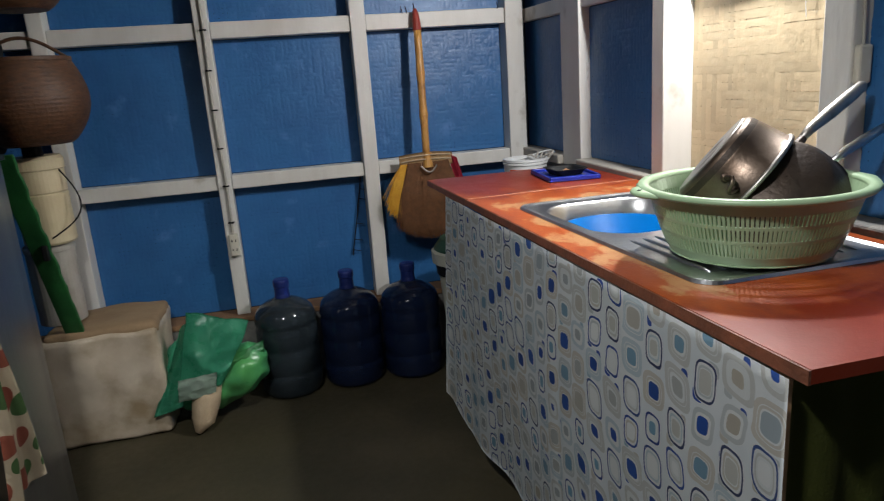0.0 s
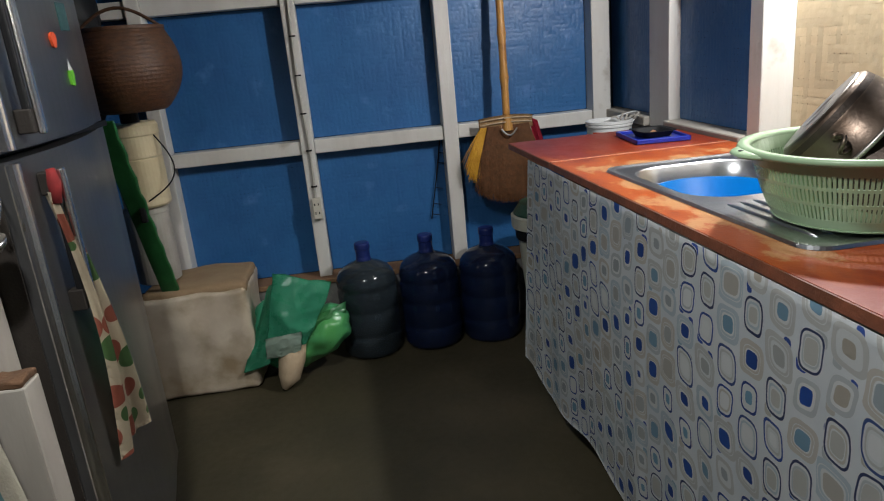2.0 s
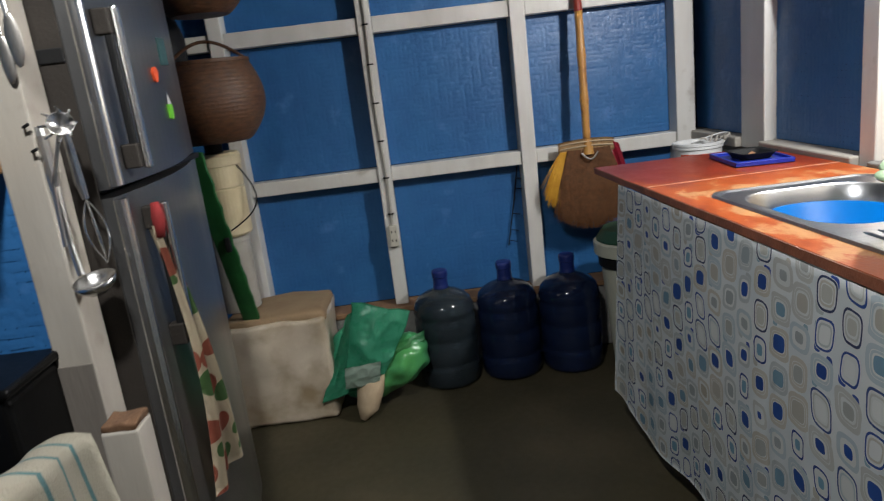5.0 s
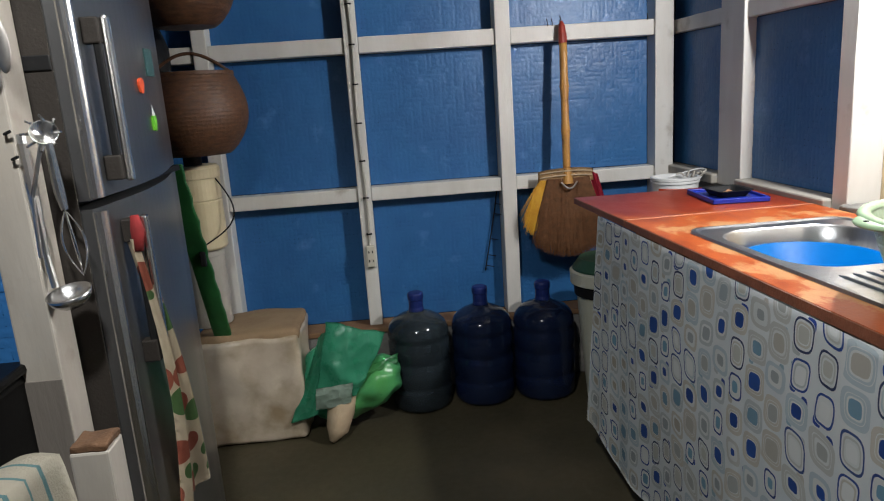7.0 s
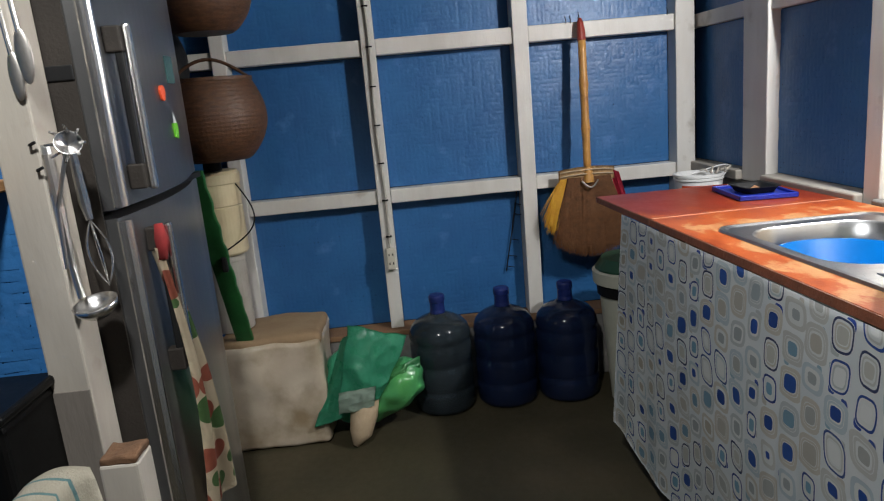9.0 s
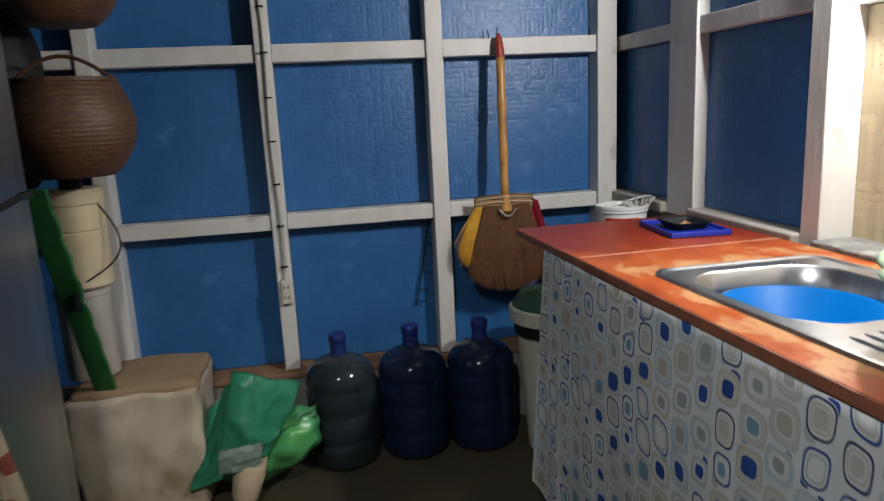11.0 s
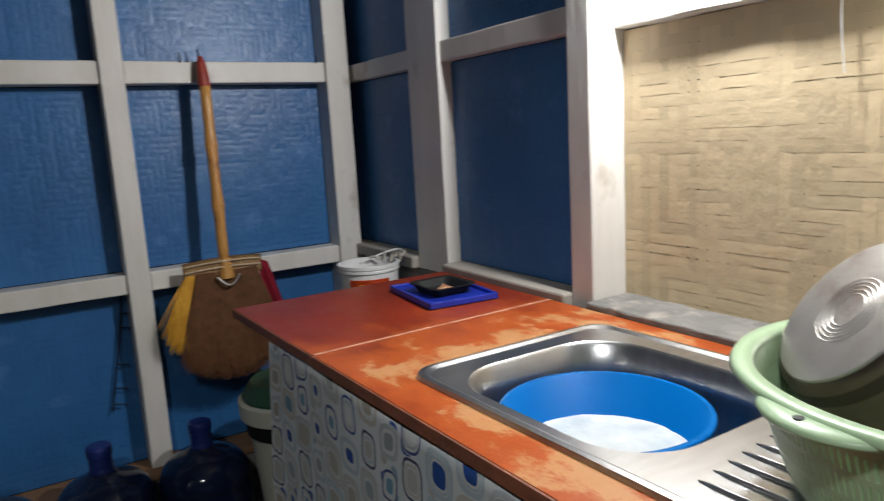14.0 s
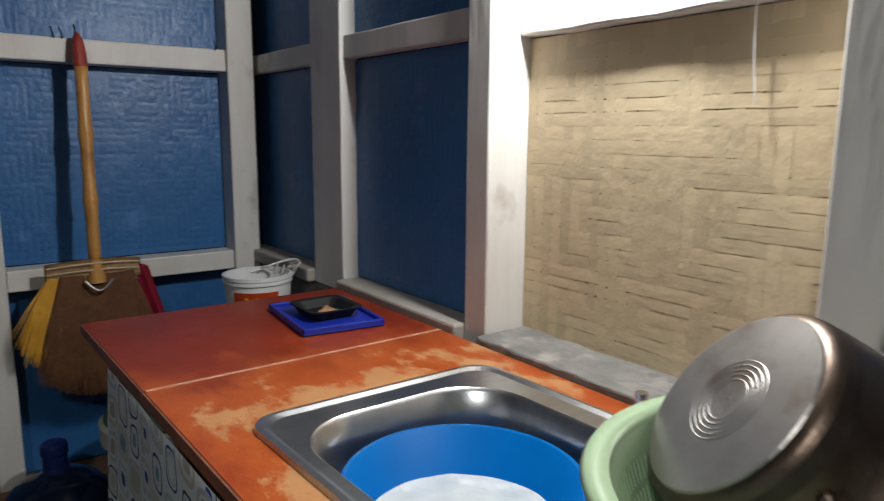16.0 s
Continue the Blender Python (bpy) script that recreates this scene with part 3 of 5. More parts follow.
def slab(corners, z0, z1):
    bm = bmesh.new()
    lo = [bm.verts.new((x, y, z0)) for x, y in corners]
    hi = [bm.verts.new((x, y, z1)) for x, y in corners]
    bm.faces.new(lo[::-1])
    bm.faces.new(hi)
    for i in range(len(corners)):
        j = (i + 1) % len(corners)
        bm.faces.new((lo[i], lo[j], hi[j], hi[i]))
    return bm


BACK = 1.708
part("far_board", slab([(front(1.738), 1.738), (BACK, 1.752), (BACK, 2.212), (front(2.21), 2.21)], CZ - 0.02, CZ), COUNTER, counter)
part("joint_strip", slab([(front(1.733) + 0.002, 1.7315), (BACK, 1.745), (BACK, 1.754), (front(1.738) + 0.002, 1.7395)], CZ + 0.0002, CZ + 0.0010), JOINT, counter, "pale filled joint between the boards")
HX0, HX1, HY0, HY1 = 1.232, 1.604, 1.06, 1.485     # hole for the bowl
for name, c in (("near_board", [(front(0.38), 0.38), (BACK, 0.38), (BACK, HY0), (front(HY0), HY0)]),
                ("front_rail_board", [(front(HY0), HY0), (HX0, HY0), (HX0, HY1), (front(HY1), HY1)]),
                ("back_rail_board", [(HX1, HY0), (BACK, HY0), (BACK, HY1), (HX1, HY1)]),
                ("middle_board", [(front(HY1), HY1), (BACK, HY1), (BACK, 1.747), (front(1.733), 1.733)])):
    part(name, slab(c, CZ - 0.02, CZ), COUNTER, counter)
edge = bmesh.new()
for a, b in ((0.38, 1.733), (1.738, 2.21)):
    block(0, 0.004, 0, 1, 0, 1, 0, edge)
    for v in edge.verts[-8:]:
        y = a + (b - a) * v.co.y
        v.co = Vector((front(y) - 0.004 + v.co.x, y, CZ - 0.021 + 0.020 * v.co.z))
part("front_edge", edge, EDGE, counter, "dark rubbed front edge")
for x, y in ((1.24, 0.48), (1.66, 0.48), (1.22, 1.80), (1.66, 2.10)):
    part("leg", block(x - 0.025, x + 0.025, y - 0.025, y + 0.025, 0, CZ - 0.02, 0.003), TIMBER, counter)


def hang(s, t):
    y = 1.955 - (1.955 - 0.405) * s + 0.03 * t * max(0, 1 - s * 4)
    hem = 0.115 + 0.06 * max(0, 1 - s * 9) + 0.012 * math.sin(s * 23)
    top = CZ - 0.022
    z = top - (top - hem) * t
    fold = 0.0022 * math.sin(s * 47 + 2 * math.sin(s * 9)) + 0.004 * math.sin(s * 17 + t * 2) + 0.004 * math.exp(-((s - 0.56) / 0.012) ** 2)
    x = front(y) - 0.007 - 0.012 * t * math.sin(s * 3.2) - 0.045 * t * max(0, 1 - s * 4) ** 2 + fold * (0.25 + t) + 0.02 * t * t * s
    return (x, y, z), (s * 1.60 + 0.01 * math.sin(t * 5), (1 - t) * 0.79)


curtain = part("printed_curtain", cloth(hang, 220, 40, 0.0012), CURTAIN, None, smooth=True)
tagged(curtain, "white curtain printed with blue rounded squares along the counter", "curtain")


def hang_end(s, t):
    x = 1.172 + 0.53 * s
    z = CZ - 0.022 - 0.80 * t
    return (x, 0.415 + 0.008 * math.sin(s * 40) * (0.3 + t), z), (s * 0.5, t)


tagged(part("olive_curtain", cloth(hang_end, 60, 16, 0.0015), OLIVE, None, smooth=True), "olive green cloth hung over the open counter end", "curtain")

# sink let into the counter
sink = thing("sink", "stainless steel kitchen sink with a ridged drainboard", "sink", (1.43, 1.1, 0.75))
SX0, SX1, SY0, SY1, SZ = 1.212, 1.640, 0.700, 1.530, CZ + 0.007
outer = rounded_loop(SX0, SX1, SY0, SY1, 0.045)
bowl = rounded_loop(1.243, 1.588, 1.078, 1.474, 0.100, 12)


def ring_at(bm, loop, z, grow=0.0):
    cx = sum(p[0] for p in loop) / len(loop)
    cy = sum(p[1] for p in loop) / len(loop)
    out = []
    for x, y in loop:
        d = Vector((x - cx, y - cy))
        hx, hy = max(p[0] for p in loop) - cx, max(p[1] for p in loop) - cy
        q = Vector((d.x * (hx + grow) / hx, d.y * (hy + grow) / hy))
        out.append(bm.verts.new((cx + q.x + lean(cy + q.y), cy + q.y, z)))
    return out


def skin(bm, a, b):
    for i in range(len(a)):
        j = (i + 1) % len(a)
        bm.faces.new((a[i], a[j], b[j], b[i]))


bm = bmesh.new()
r0 = ring_at(bm, outer, CZ + 0.0005, 0.002)
r1 = ring_at(bm, outer, SZ, 0.0)
r2 = ring_at(bm, outer, SZ + 0.001, -0.008)
r3 = ring_at(bm, outer, SZ - 0.003, -0.016)
b0 = ring_at(bm, bowl, SZ - 0.003, 0.0)
skin(bm, r0, r1), skin(bm, r1, r2), skin(bm, r2, r3)
loops = [bm.edges.get((r3[i], r3[(i + 1) % len(r3)])) for i in range(len(r3))] + [bm.edges.new((b0[i], b0[(i + 1) % len(b0)])) for i in range(len(b0))]
bmesh.ops.triangle_fill(bm, use_beauty=True, edges=loops)
part("rim_plate", bm, STEEL, sink)
bm = bmesh.new()
rings = [ring_at(bm, bowl, SZ - 0.003, 0.0), ring_at(bm, bowl, SZ - 0.008, -0.006), ring_at(bm, bowl, SZ - 0.06, -0.012), ring_at(bm, bowl, SZ - 0.13, -0.020), ring_at(bm, bowl, SZ - 0.150, -0.036), ring_at(bm, bowl, SZ - 0.158, -0.075)]
for a, b in zip(rings, rings[1:]):
    skin(bm, a, b)
bm.faces.new(rings[-1])
part("bowl", bm, STEEL, sink, smooth=True)
for i in range(11):
    x = 1.268 + 0.031 * i
    y1 = 1.040 - 0.012 * abs(i - 5) ** 1.2 / 5
    p = [(x + lean(y), y, SZ - 0.0022) for y in (0.76, 0.79, 0.95, y1 - 0.02, y1)]
    part("drain_ridge", tube(p, [0.001, 0.0042, 0.0042, 0.0042, 0.001], 10), STEEL, sink, smooth=True)
part("tap_stub", lathe([(0.011, 0), (0.013, 0.004), (0.013, 0.022), (0.009, 0.026), (0.009, 0.045)], 16, (1.668, 1.215, CZ)), CHROME, sink, "short chrome pipe stub")

basin = thing("wash_basin", "bright blue plastic basin of soapy water in the sink", "basin", (1.42, 1.285, 0.78))
part("shell", lathe([(0.001, 0.0), (0.115, 0.0), (0.125, 0.004), (0.150, 0.103), (0.157, 0.105), (0.158, 0.109), (0.156, 0.112), (0.148, 0.112), (0.122, 0.008), (0.001, 0.006)], 64, (1.404, 1.282, SZ - 0.147), closed=False), BASIN, basin, smooth=True)
bm = lathe([(0.001, 0.0), (0.05, 0.001), (0.10, 0.0), (0.134, 0.0)], 48, (1.404, 1.282, SZ - 0.103), closed=False)
crumple(bm, 0.003, 30)
part("dishwater", bm, SUDS, basin, "whitish soapy dishwater", smooth=True)

# colander and pots
CC = Vector((1.432, 0.838, CZ + 0.012))
colander = thing("colander", "pale green plastic colander with slotted sides on the drainboard", "colander", CC)
part("floor_plate", lathe([(0.001, 0), (0.142, 0), (0.146, 0.003), (0.142, 0.005), (0.001, 0.005)], 56, CC, closed=False), GREENPLASTIC, colander)


def crad(h):
    return 0.142 + 0.047 * (h / 0.125) ** 0.75


for h0, h1 in ((0.0, 0.022), (0.046, 0.052), (0.074, 0.080), (0.100, 0.126)):
    prof = [(crad(h0), h0), (crad(h1), h1), (crad(h1) - 0.004, h1), (crad(h0) - 0.004, h0), (crad(h0), h0)]
    part("band", lathe(prof, 72, CC, closed=False), GREENPLASTIC, colander)
part("rim", lathe([(0.188, 0.118), (0.203, 0.120), (0.209, 0.126), (0.205, 0.132), (0.188, 0.131), (0.184, 0.124), (0.188, 0.118)], 72, CC, closed=False), GREENPLASTIC, colander, smooth=True)
for h0, h1 in ((0.020, 0.048), (0.050, 0.076), (0.078, 0.102)):
    bm = bmesh.new()
    for i in range(150):
        a = 2 * math.pi * i / 150
        d, n = Vector((math.cos(a), math.sin(a), 0)), Vector((-math.sin(a), math.cos(a), 0)) * 0.0023
        vs = [bm.verts.new(CC + d * (crad(h) - off) + n * s + Vector((0, 0, h))) for h in (h0, h1) for off, s in ((0, -1), (0, 1), (0.004, 1), (0.004, -1))]
        for k in range(4):
            bm.faces.new((vs[k], vs[(k + 1) % 4], vs[4 + (k + 1) % 4], vs[4 + k]))
    part("slot_lattice", bm, GREENPLASTIC, colander)["kind"] = "stuff"
for ang in (168, -12):
    d = Vector((math.cos(radians(ang)), math.sin(radians(ang)), 0))
    ear = bmesh.new()
    rows = []
    for i in range(17):
        k = (i - 8) / 8
        a = radians(ang + 17 * k)
        e = Vector((math.cos(a), math.sin(a), 0))
        reach = 0.204 + 0.024 * math.cos(k * math.pi / 2) ** 0.7
        rows.append([ear.verts.new(CC + e * r + Vector((0, 0, z))) for r, z in ((0.196, 0.131), (reach - 0.003, 0.1265), (reach, 0.123), (reach - 0.003, 0.119), (0.196, 0.122))])
    for a, b in zip(rows, rows[1:]):
        skin(ear, a, b)
    ear.faces.new(rows[0]), ear.faces.new(rows[-1][::-1])
    e = part("ear", ear, GREENPLASTIC, colander, smooth=True)
    part("ear_hole", lathe([(0.0048, 0), (0.0048, 0.003)], 14, CC + d * 0.212 + Vector((0, 0, 0.1262))), BLACK, e, "small dark hanging hole")


def pot_shell(base, n, r0, r1, h, wall=0.003, seg=56):
    """A pan with its base centre, the way its base faces, and its mouth on the other side."""
    k = -Vector(n).normalized()
    prof = [(0.001, 0.0), (r0 - 0.008, 0.0), (r0, 0.006), (r0 + (r1 - r0) * 0.35, h * 0.3), (r1, h - 0.002), (r1 + 0.005, h), (r1, h + 0.002), (r1 - wall, h), (r0 - wall, 0.010), (0.001, 0.006)]
    return lathe(prof, seg, base, k, closed=False)


N1 = Vector((-0.62, 0.46, 0.64)).normalized()
P1 = Vector((1.417, 0.943, 1.108))
pot = thing("saucepan", "upturned aluminium saucepan with a scratched base, leaning in the colander", "pan", P1)
body = part("body", pot_shell(P1, N1, 0.098, 0.114, 0.090), POTBODY, pot, smooth=True)
part("base_disc", lathe([(0.001, 0), (0.088, 0), (0.0895, -0.002)], 56, P1 + N1 * 0.0022, N1, closed=False), DULLSTEEL, pot, "scratched dull base plate", smooth=False)
for r in (0.020, 0.025, 0.030, 0.035, 0.040):
    part("base_groove", lathe([(r - 0.0009, 0), (r, 0.0004), (r + 0.0009, 0)], 40, P1 + N1 * 0.0023, N1, closed=False), DULLSTEEL, pot)
part("soot_ring", lathe([(0.0995, -0.010), (0.1012, -0.016), (0.1027, -0.024)], 56, P1, N1, closed=False), SOOT, pot, "burnt dark band below the base", smooth=True)
part("mouth_lip", lathe([(0.113, 0), (0.1175, 0.001), (0.1195, 0.005), (0.1175, 0.009), (0.113, 0.010)], 56, P1 - N1 * 0.084, -N1, closed=False), DULLSTEEL, pot, "bright rolled lip", smooth=True)
hs = Vector((-0.45, -0.87, -0.2)).normalized()
hs = (hs - N1 * hs.dot(N1)).normalized()
ht = N1.cross(hs)
ear = [P1 - N1 * (0.040 + 0.030 * k) + hs * (0.108 + 0.026 * math.sin(math.pi * k)) + ht * (0.012 * math.sin(2 * math.pi * k)) for k in (i / 12 for i in range(13))]
part("side_handle", tube(ear, 0.0042, 10), POTBODY, pot, smooth=True)
part("rivet", lathe([(0.008, 0), (0.008, 0.006), (0.004, 0.009)], 12, P1 - N1 * 0.040 + hs * 0.104, hs), POTBODY, pot)

N2 = Vector((-0.42, -0.62, 0.66)).normalized()
wok = thing("frying_pan", "sooty frying pan with a grey metal handle in the colander", "pan", (1.50, 0.83, 1.04))
W = Vector((1.475, 0.800, 1.076))
part("body", pot_shell(W, N2, 0.080, 0.118, 0.070), SOOT, wok, smooth=True)
part("handle", tube([(1.560, 0.868, 1.130), (1.590, 0.878, 1.148), (1.640, 0.888, 1.173), (1.700, 0.900, 1.203), (1.730, 0.906, 1.219), (1.738, 0.908, 1.223)], [0.007, 0.010, 0.013, 0.013, 0.011, 0.006], 14), DULLSTEEL, wok, "hollow grey metal handle", smooth=True)
part("handle_joint", tube([(1.535, 0.858, 1.112), (1.565, 0.869, 1.132)], [0.012, 0.008], 10), SOOT, wok)
N3 = Vector((-0.15, -0.66, 0.74)).normalized()
pan2 = thing("small_pan", "dark small pan with a steel handle, nested behind the other pan", "pan", (1.55, 0.80, 1.03))
part("body", pot_shell(Vector((1.520, 0.800, 1.066)), N3, 0.070, 0.104, 0.060), SOOT, pan2, smooth=True)
part("handle", tube([(1.600, 0.838, 1.082), (1.640, 0.843, 1.102), (1.685, 0.843, 1.122), (1.728, 0.842, 1.142)], [0.006, 0.009, 0.010, 0.008], 12), STEEL, pan2, smooth=True)

# tray with a dish, at the far end of the counter
tray = thing("tray", "royal blue plastic tray lying on the counter", "tray", (1.55, 1.965, CZ))
turn = Matrix.Rotation(radians(-6), 4, "Z")
part("base", block(1.462, 1.640, 1.845, 2.085, CZ + 0.001, CZ + 0.008, 0.003, turn=turn), NAVY, tray)
for c in ((1.462, 1.640, 1.845, 1.853), (1.462, 1.640, 2.077, 2.085), (1.462, 1.470, 1.845, 2.085), (1.632, 1.640, 1.845, 2.085)):
    bm = block(*c, CZ + 0.004, CZ + 0.017, 0.003)
    bmesh.ops.rotate(bm, cent=(1.551, 1.965, CZ), matrix=turn.to_3x3(), verts=bm.verts)
    part("raised_edge", bm, NAVY, tray)
dish = thing("black_dish", "small square black plastic dish with a food scrap", "dish", (1.56, 1.97, CZ + 0.008))
bm = bmesh.new()
loop = lambda g: rounded_loop(1.500 - g, 1.612 + g, 1.910 - g, 2.030 + g, 0.02)  # noqa: E731
rs = [[bm.verts.new((x, y, CZ + z)) for x, y in loop(g)] for g, z in ((-0.012, 0.0085), (0.0, 0.030), (0.006, 0.031), (0.006, 0.028), (0.001, 0.027), (-0.010, 0.0085))]
rs2 = [[bm.verts.new((x, y, CZ + z)) for x, y in loop(g)] for g, z in ((-0.004, 0.029), (-0.016, 0.012))]
skin(bm, rs[5], rs[4]), skin(bm, rs[4], rs[3]), skin(bm, rs[3], rs[2]), skin(bm, rs[2], rs2[0]), skin(bm, rs2[0], rs2[1])
bm.faces.new(rs2[1]), bm.faces.new(rs[5])
for v in [v for v in bm.verts if not v.link_faces]:
    bm.verts.remove(v)
part("bowl", bm, BLACK, dish)
bm = bmesh.new()
bmesh.ops.create_icosphere(bm, subdivisions=3, radius=0.022, matrix=Matrix.Translation((1.555, 1.955, CZ + 0.016)) @ Matrix.Diagonal((1.1, 0.7, 0.25, 1)))
part("food_scrap", crumple(bm, 0.008, 60), SCRAP, dish)

# pail on a stand behind the counter
stand = thing("wooden_stand", "rough wooden stand behind the counter", "stand", (1.60, 2.47, 0))
part("top_board", block(1.505, 1.735, 2.34, 2.66, 0.70, 0.725, 0.003), TIMBER, stand)
for x, y in ((1.525, 2.36), (1.716, 2.36), (1.525, 2.64), (1.716, 2.64)):
    part("leg", block(x - 0.018, x + 0.018, y - 0.018, y + 0.018, 0, 0.70, 0.002), TIMBER, stand)
pail = thing("pail", "white plastic pail with a torn orange label", "pail", (1.585, 2.45, 0.725))
PC = (1.588, 2.448, 0.726)
part("body", lathe([(0.001, 0), (0.078, 0), (0.090, 0.190), (0.094, 0.192), (0.094, 0.199), (0.090, 0.200), (0.0945, 0.204), (0.0945, 0.213), (0.087, 0.214), (0.076, 0.006), (0.001, 0.005)], 48, PC, closed=False), PAIL, pail)


def label_sheet(s, t):
    a = radians(205 + 80 * s)
    z = 0.10 + 0.075 * t
    r = 0.0785 + 0.0635 * z + 0.0015
    return (PC[0] + r * math.cos(a), PC[1] + r * math.sin(a), PC[2] + z), (s, t)


part("label", cloth(label_sheet, 16, 3, 0.0006), ORANGE, pail, "orange red label")
bm = bmesh.new()
a = radians(238)
cn = Vector((PC[0] + 0.0895 * math.cos(a), PC[1] + 0.0895 * math.sin(a), PC[2] + 0.155))
t1 = Vector((-math.sin(a), math.cos(a), 0))
star = [bm.verts.new(cn + (t1 * math.cos(k * math.pi / 12) + Vector((0, 0, 1)) * math.sin(k * math.pi / 12)) * (0.022 if k % 2 else 0.013)) for k in range(24)]
bm.faces.new(star)
part("sun_print", bm, YELLOW, pail, "yellow sunburst on the label")
part("bail", tube(arc((1.675, 2.42, 0.925), (1.60, 2.53, 0.925), (0.09, 0.03, 0.03), 10), 0.003, 8), PAIL, pail)
scrub = thing("wire_tangle", "tangle of grey wire and rags on the pail", "clutter", (1.67, 2.47, 0.94))
bm = bmesh.new()
rng = random.Random(4)
for i in range(7):
    a = Vector((1.655 + rng.uniform(-.03, .04), 2.46 + rng.uniform(-.05, .05), 0.936 + rng.uniform(-0.004, 0.006)))
    b = a + Vector((rng.uniform(-.03, .05), rng.uniform(-.06, .06), rng.uniform(0, .02)))
    tube(arc(a, b, (rng.uniform(-.02, .02), rng.uniform(-.02, .02), rng.uniform(0.0, .025)), 8), 0.0035, 6, bm)
part("wire", bm, GREYCAN, scrub)

# bin beyond the curtain
binn = thing("bin", "pale plastic bin with a dark green lid and black band", "bin", (1.33, 2.495, 0))
BC = (1.330, 2.495, 0)
part("body", lathe([(0.088, 0), (0.096, 0.008), (0.135, 0.50), (0.001, 0.50)], 44, BC), BINBODY, binn)
part("band", lathe([(0.134, 0.470), (0.142, 0.473), (0.145, 0.515), (0.140, 0.518)], 44, BC), BLACK, binn)
part("collar", lathe([(0.147, 0.519), (0.158, 0.524), (0.160, 0.572), (0.150, 0.578)], 44, BC), BINBODY, binn)
part("lid", lathe([(0.148, 0.579), (0.148, 0.586), (0.120, 0.625), (0.05, 0.640), (0.001, 0.642)], 44, BC, closed=False), GREENLID, binn)

# broom on the north wall
broom = thing("soft_broom", "soft broom with a cane handle, hung head down on the rail", "broom", (1.235, 2.74, 0.58))
hp = [(1.2385 - 0.010 * k, 2.775 - 0.045 * k, 1.50 - 0.55 * k) for k in (i / 12 for i in range(13))]
part("handle", tube(hp, [0.0165 + (0.003 if i in (4, 8) else 0) for i in range(13)], 14), CANE, broom, smooth=True)
for i in (4, 8):
    part("cane_node", tube([(hp[i][0], hp[i][1], hp[i][2] + 0.004), (hp[i][0], hp[i][1], hp[i][2] - 0.004)], 0.0205, 14), CANE, broom)
part("end_sleeve", tube([(1.2385, 2.776, 1.495), (1.2375, 2.778, 1.53), (1.2365, 2.782, 1.565), (1.236, 2.784, 1.585)], [0.0185, 0.0175, 0.014, 0.006], 14), REDTIP, broom, "red plastic end sleeve")


def band_sheet(s, t):
    x = 1.104 + 0.245 * s
    return (x, 2.742 - 0.024 * math.sin(math.pi * s), 0.975 - 0.065 * t - 0.012 * (2 * s - 1) ** 2 * (1 - t)), (s, t)


part("stitched_band", cloth(band_sheet, 30, 4, 0.022), STRAW, broom, "pale stitched straw band", smooth=True)
for z in (0.962, 0.944):
    pts = [(1.110 + 0.233 * k, 2.736 - 0.026 * math.sin(math.pi * k), z - 0.01 * (2 * k - 1) ** 2) for k in (i / 24 for i in range(25))]
    part("stitch_cord", tube(pts, 0.003, 6), SACKCLOTH, broom)


def fibres(name, n, x_top, x_bot, z_top, z_bot, y_mid, material, seed, width=0.0014, label=""):
    rng = random.Random(seed)
    bm = bmesh.new()
    for i in range(n):
        k = rng.random()
        xt = x_top[0] + (x_top[1] - x_top[0]) * k
        xb = x_bot[0] + (x_bot[1] - x_bot[0]) * k + rng.gauss(0, 0.010)
        y0, y1 = y_mid + rng.uniform(-.010, .010), y_mid + rng.uniform(-.020, .024)
        zb = z_bot + rng.uniform(-0.008, 0.05) + 0.05 * abs(2 * k - 1) ** 2
        tube([(xt, y0, z_top), ((xt * 0.45 + xb * 0.55), (y0 + y1) / 2 - 0.008, (z_top + zb) / 2), (xb, y1, zb)], [width, width * 1.3, width * 0.5], 3, bm)
    return part(name, bm, material, broom, label)


fibres("yellow_bristles", 430, (1.110, 1.150), (1.040, 1.105), 0.925, 0.690, 2.738, YELLOWFIBRE, 1, label="yellow bristles")
fibres("brown_bristles", 2600, (1.140, 1.325), (1.085, 1.385), 0.930, 0.585, 2.728, BROWNFIBRE, 2, label="brown grass bristles")


def red_sheet(s, t):
    return (1.325 + 0.045 * s + 0.045 * t, 2.742 + 0.006 * math.sin(s * 9), 0.955 - 0.165 * t - 0.02 * s), (s, t)


part("red_cloth", cloth(red_sheet, 6, 8, 0.010), REDCLOTH, broom, "crimson cloth side")
part("collar_ring", tube(arc((1.196, 2.706, 0.915), (1.266, 2.706, 0.915), (0, -0.012, -0.028), 10), 0.004, 8), DULLSTEEL, broom)
part("socket_sleeve", tube([(1.229, 2.728, 0.97), (1.230, 2.722, 0.905)], [0.018, 0.024], 14), CANE, broom)
nail = thing("wire_nail", "bent black nail above the broom", "nail", (1.236, 2.80, 1.59))
part("shank", tube([(1.236, 2.812, 1.588), (1.233, 2.785, 1.592), (1.228, 2.775, 1.606)], 0.0022, 6), BLACK, nail)
for k, x in enumerate((1.185, 1.205, 1.62)):
    tagged(part("wire_nail", tube([(x, 2.815, 1.57), (x - 0.004, 2.796, 1.578), (x - 0.010, 2.790, 1.598)], 0.002, 6), BLACK), "bent black nail in the white rail", "nail")

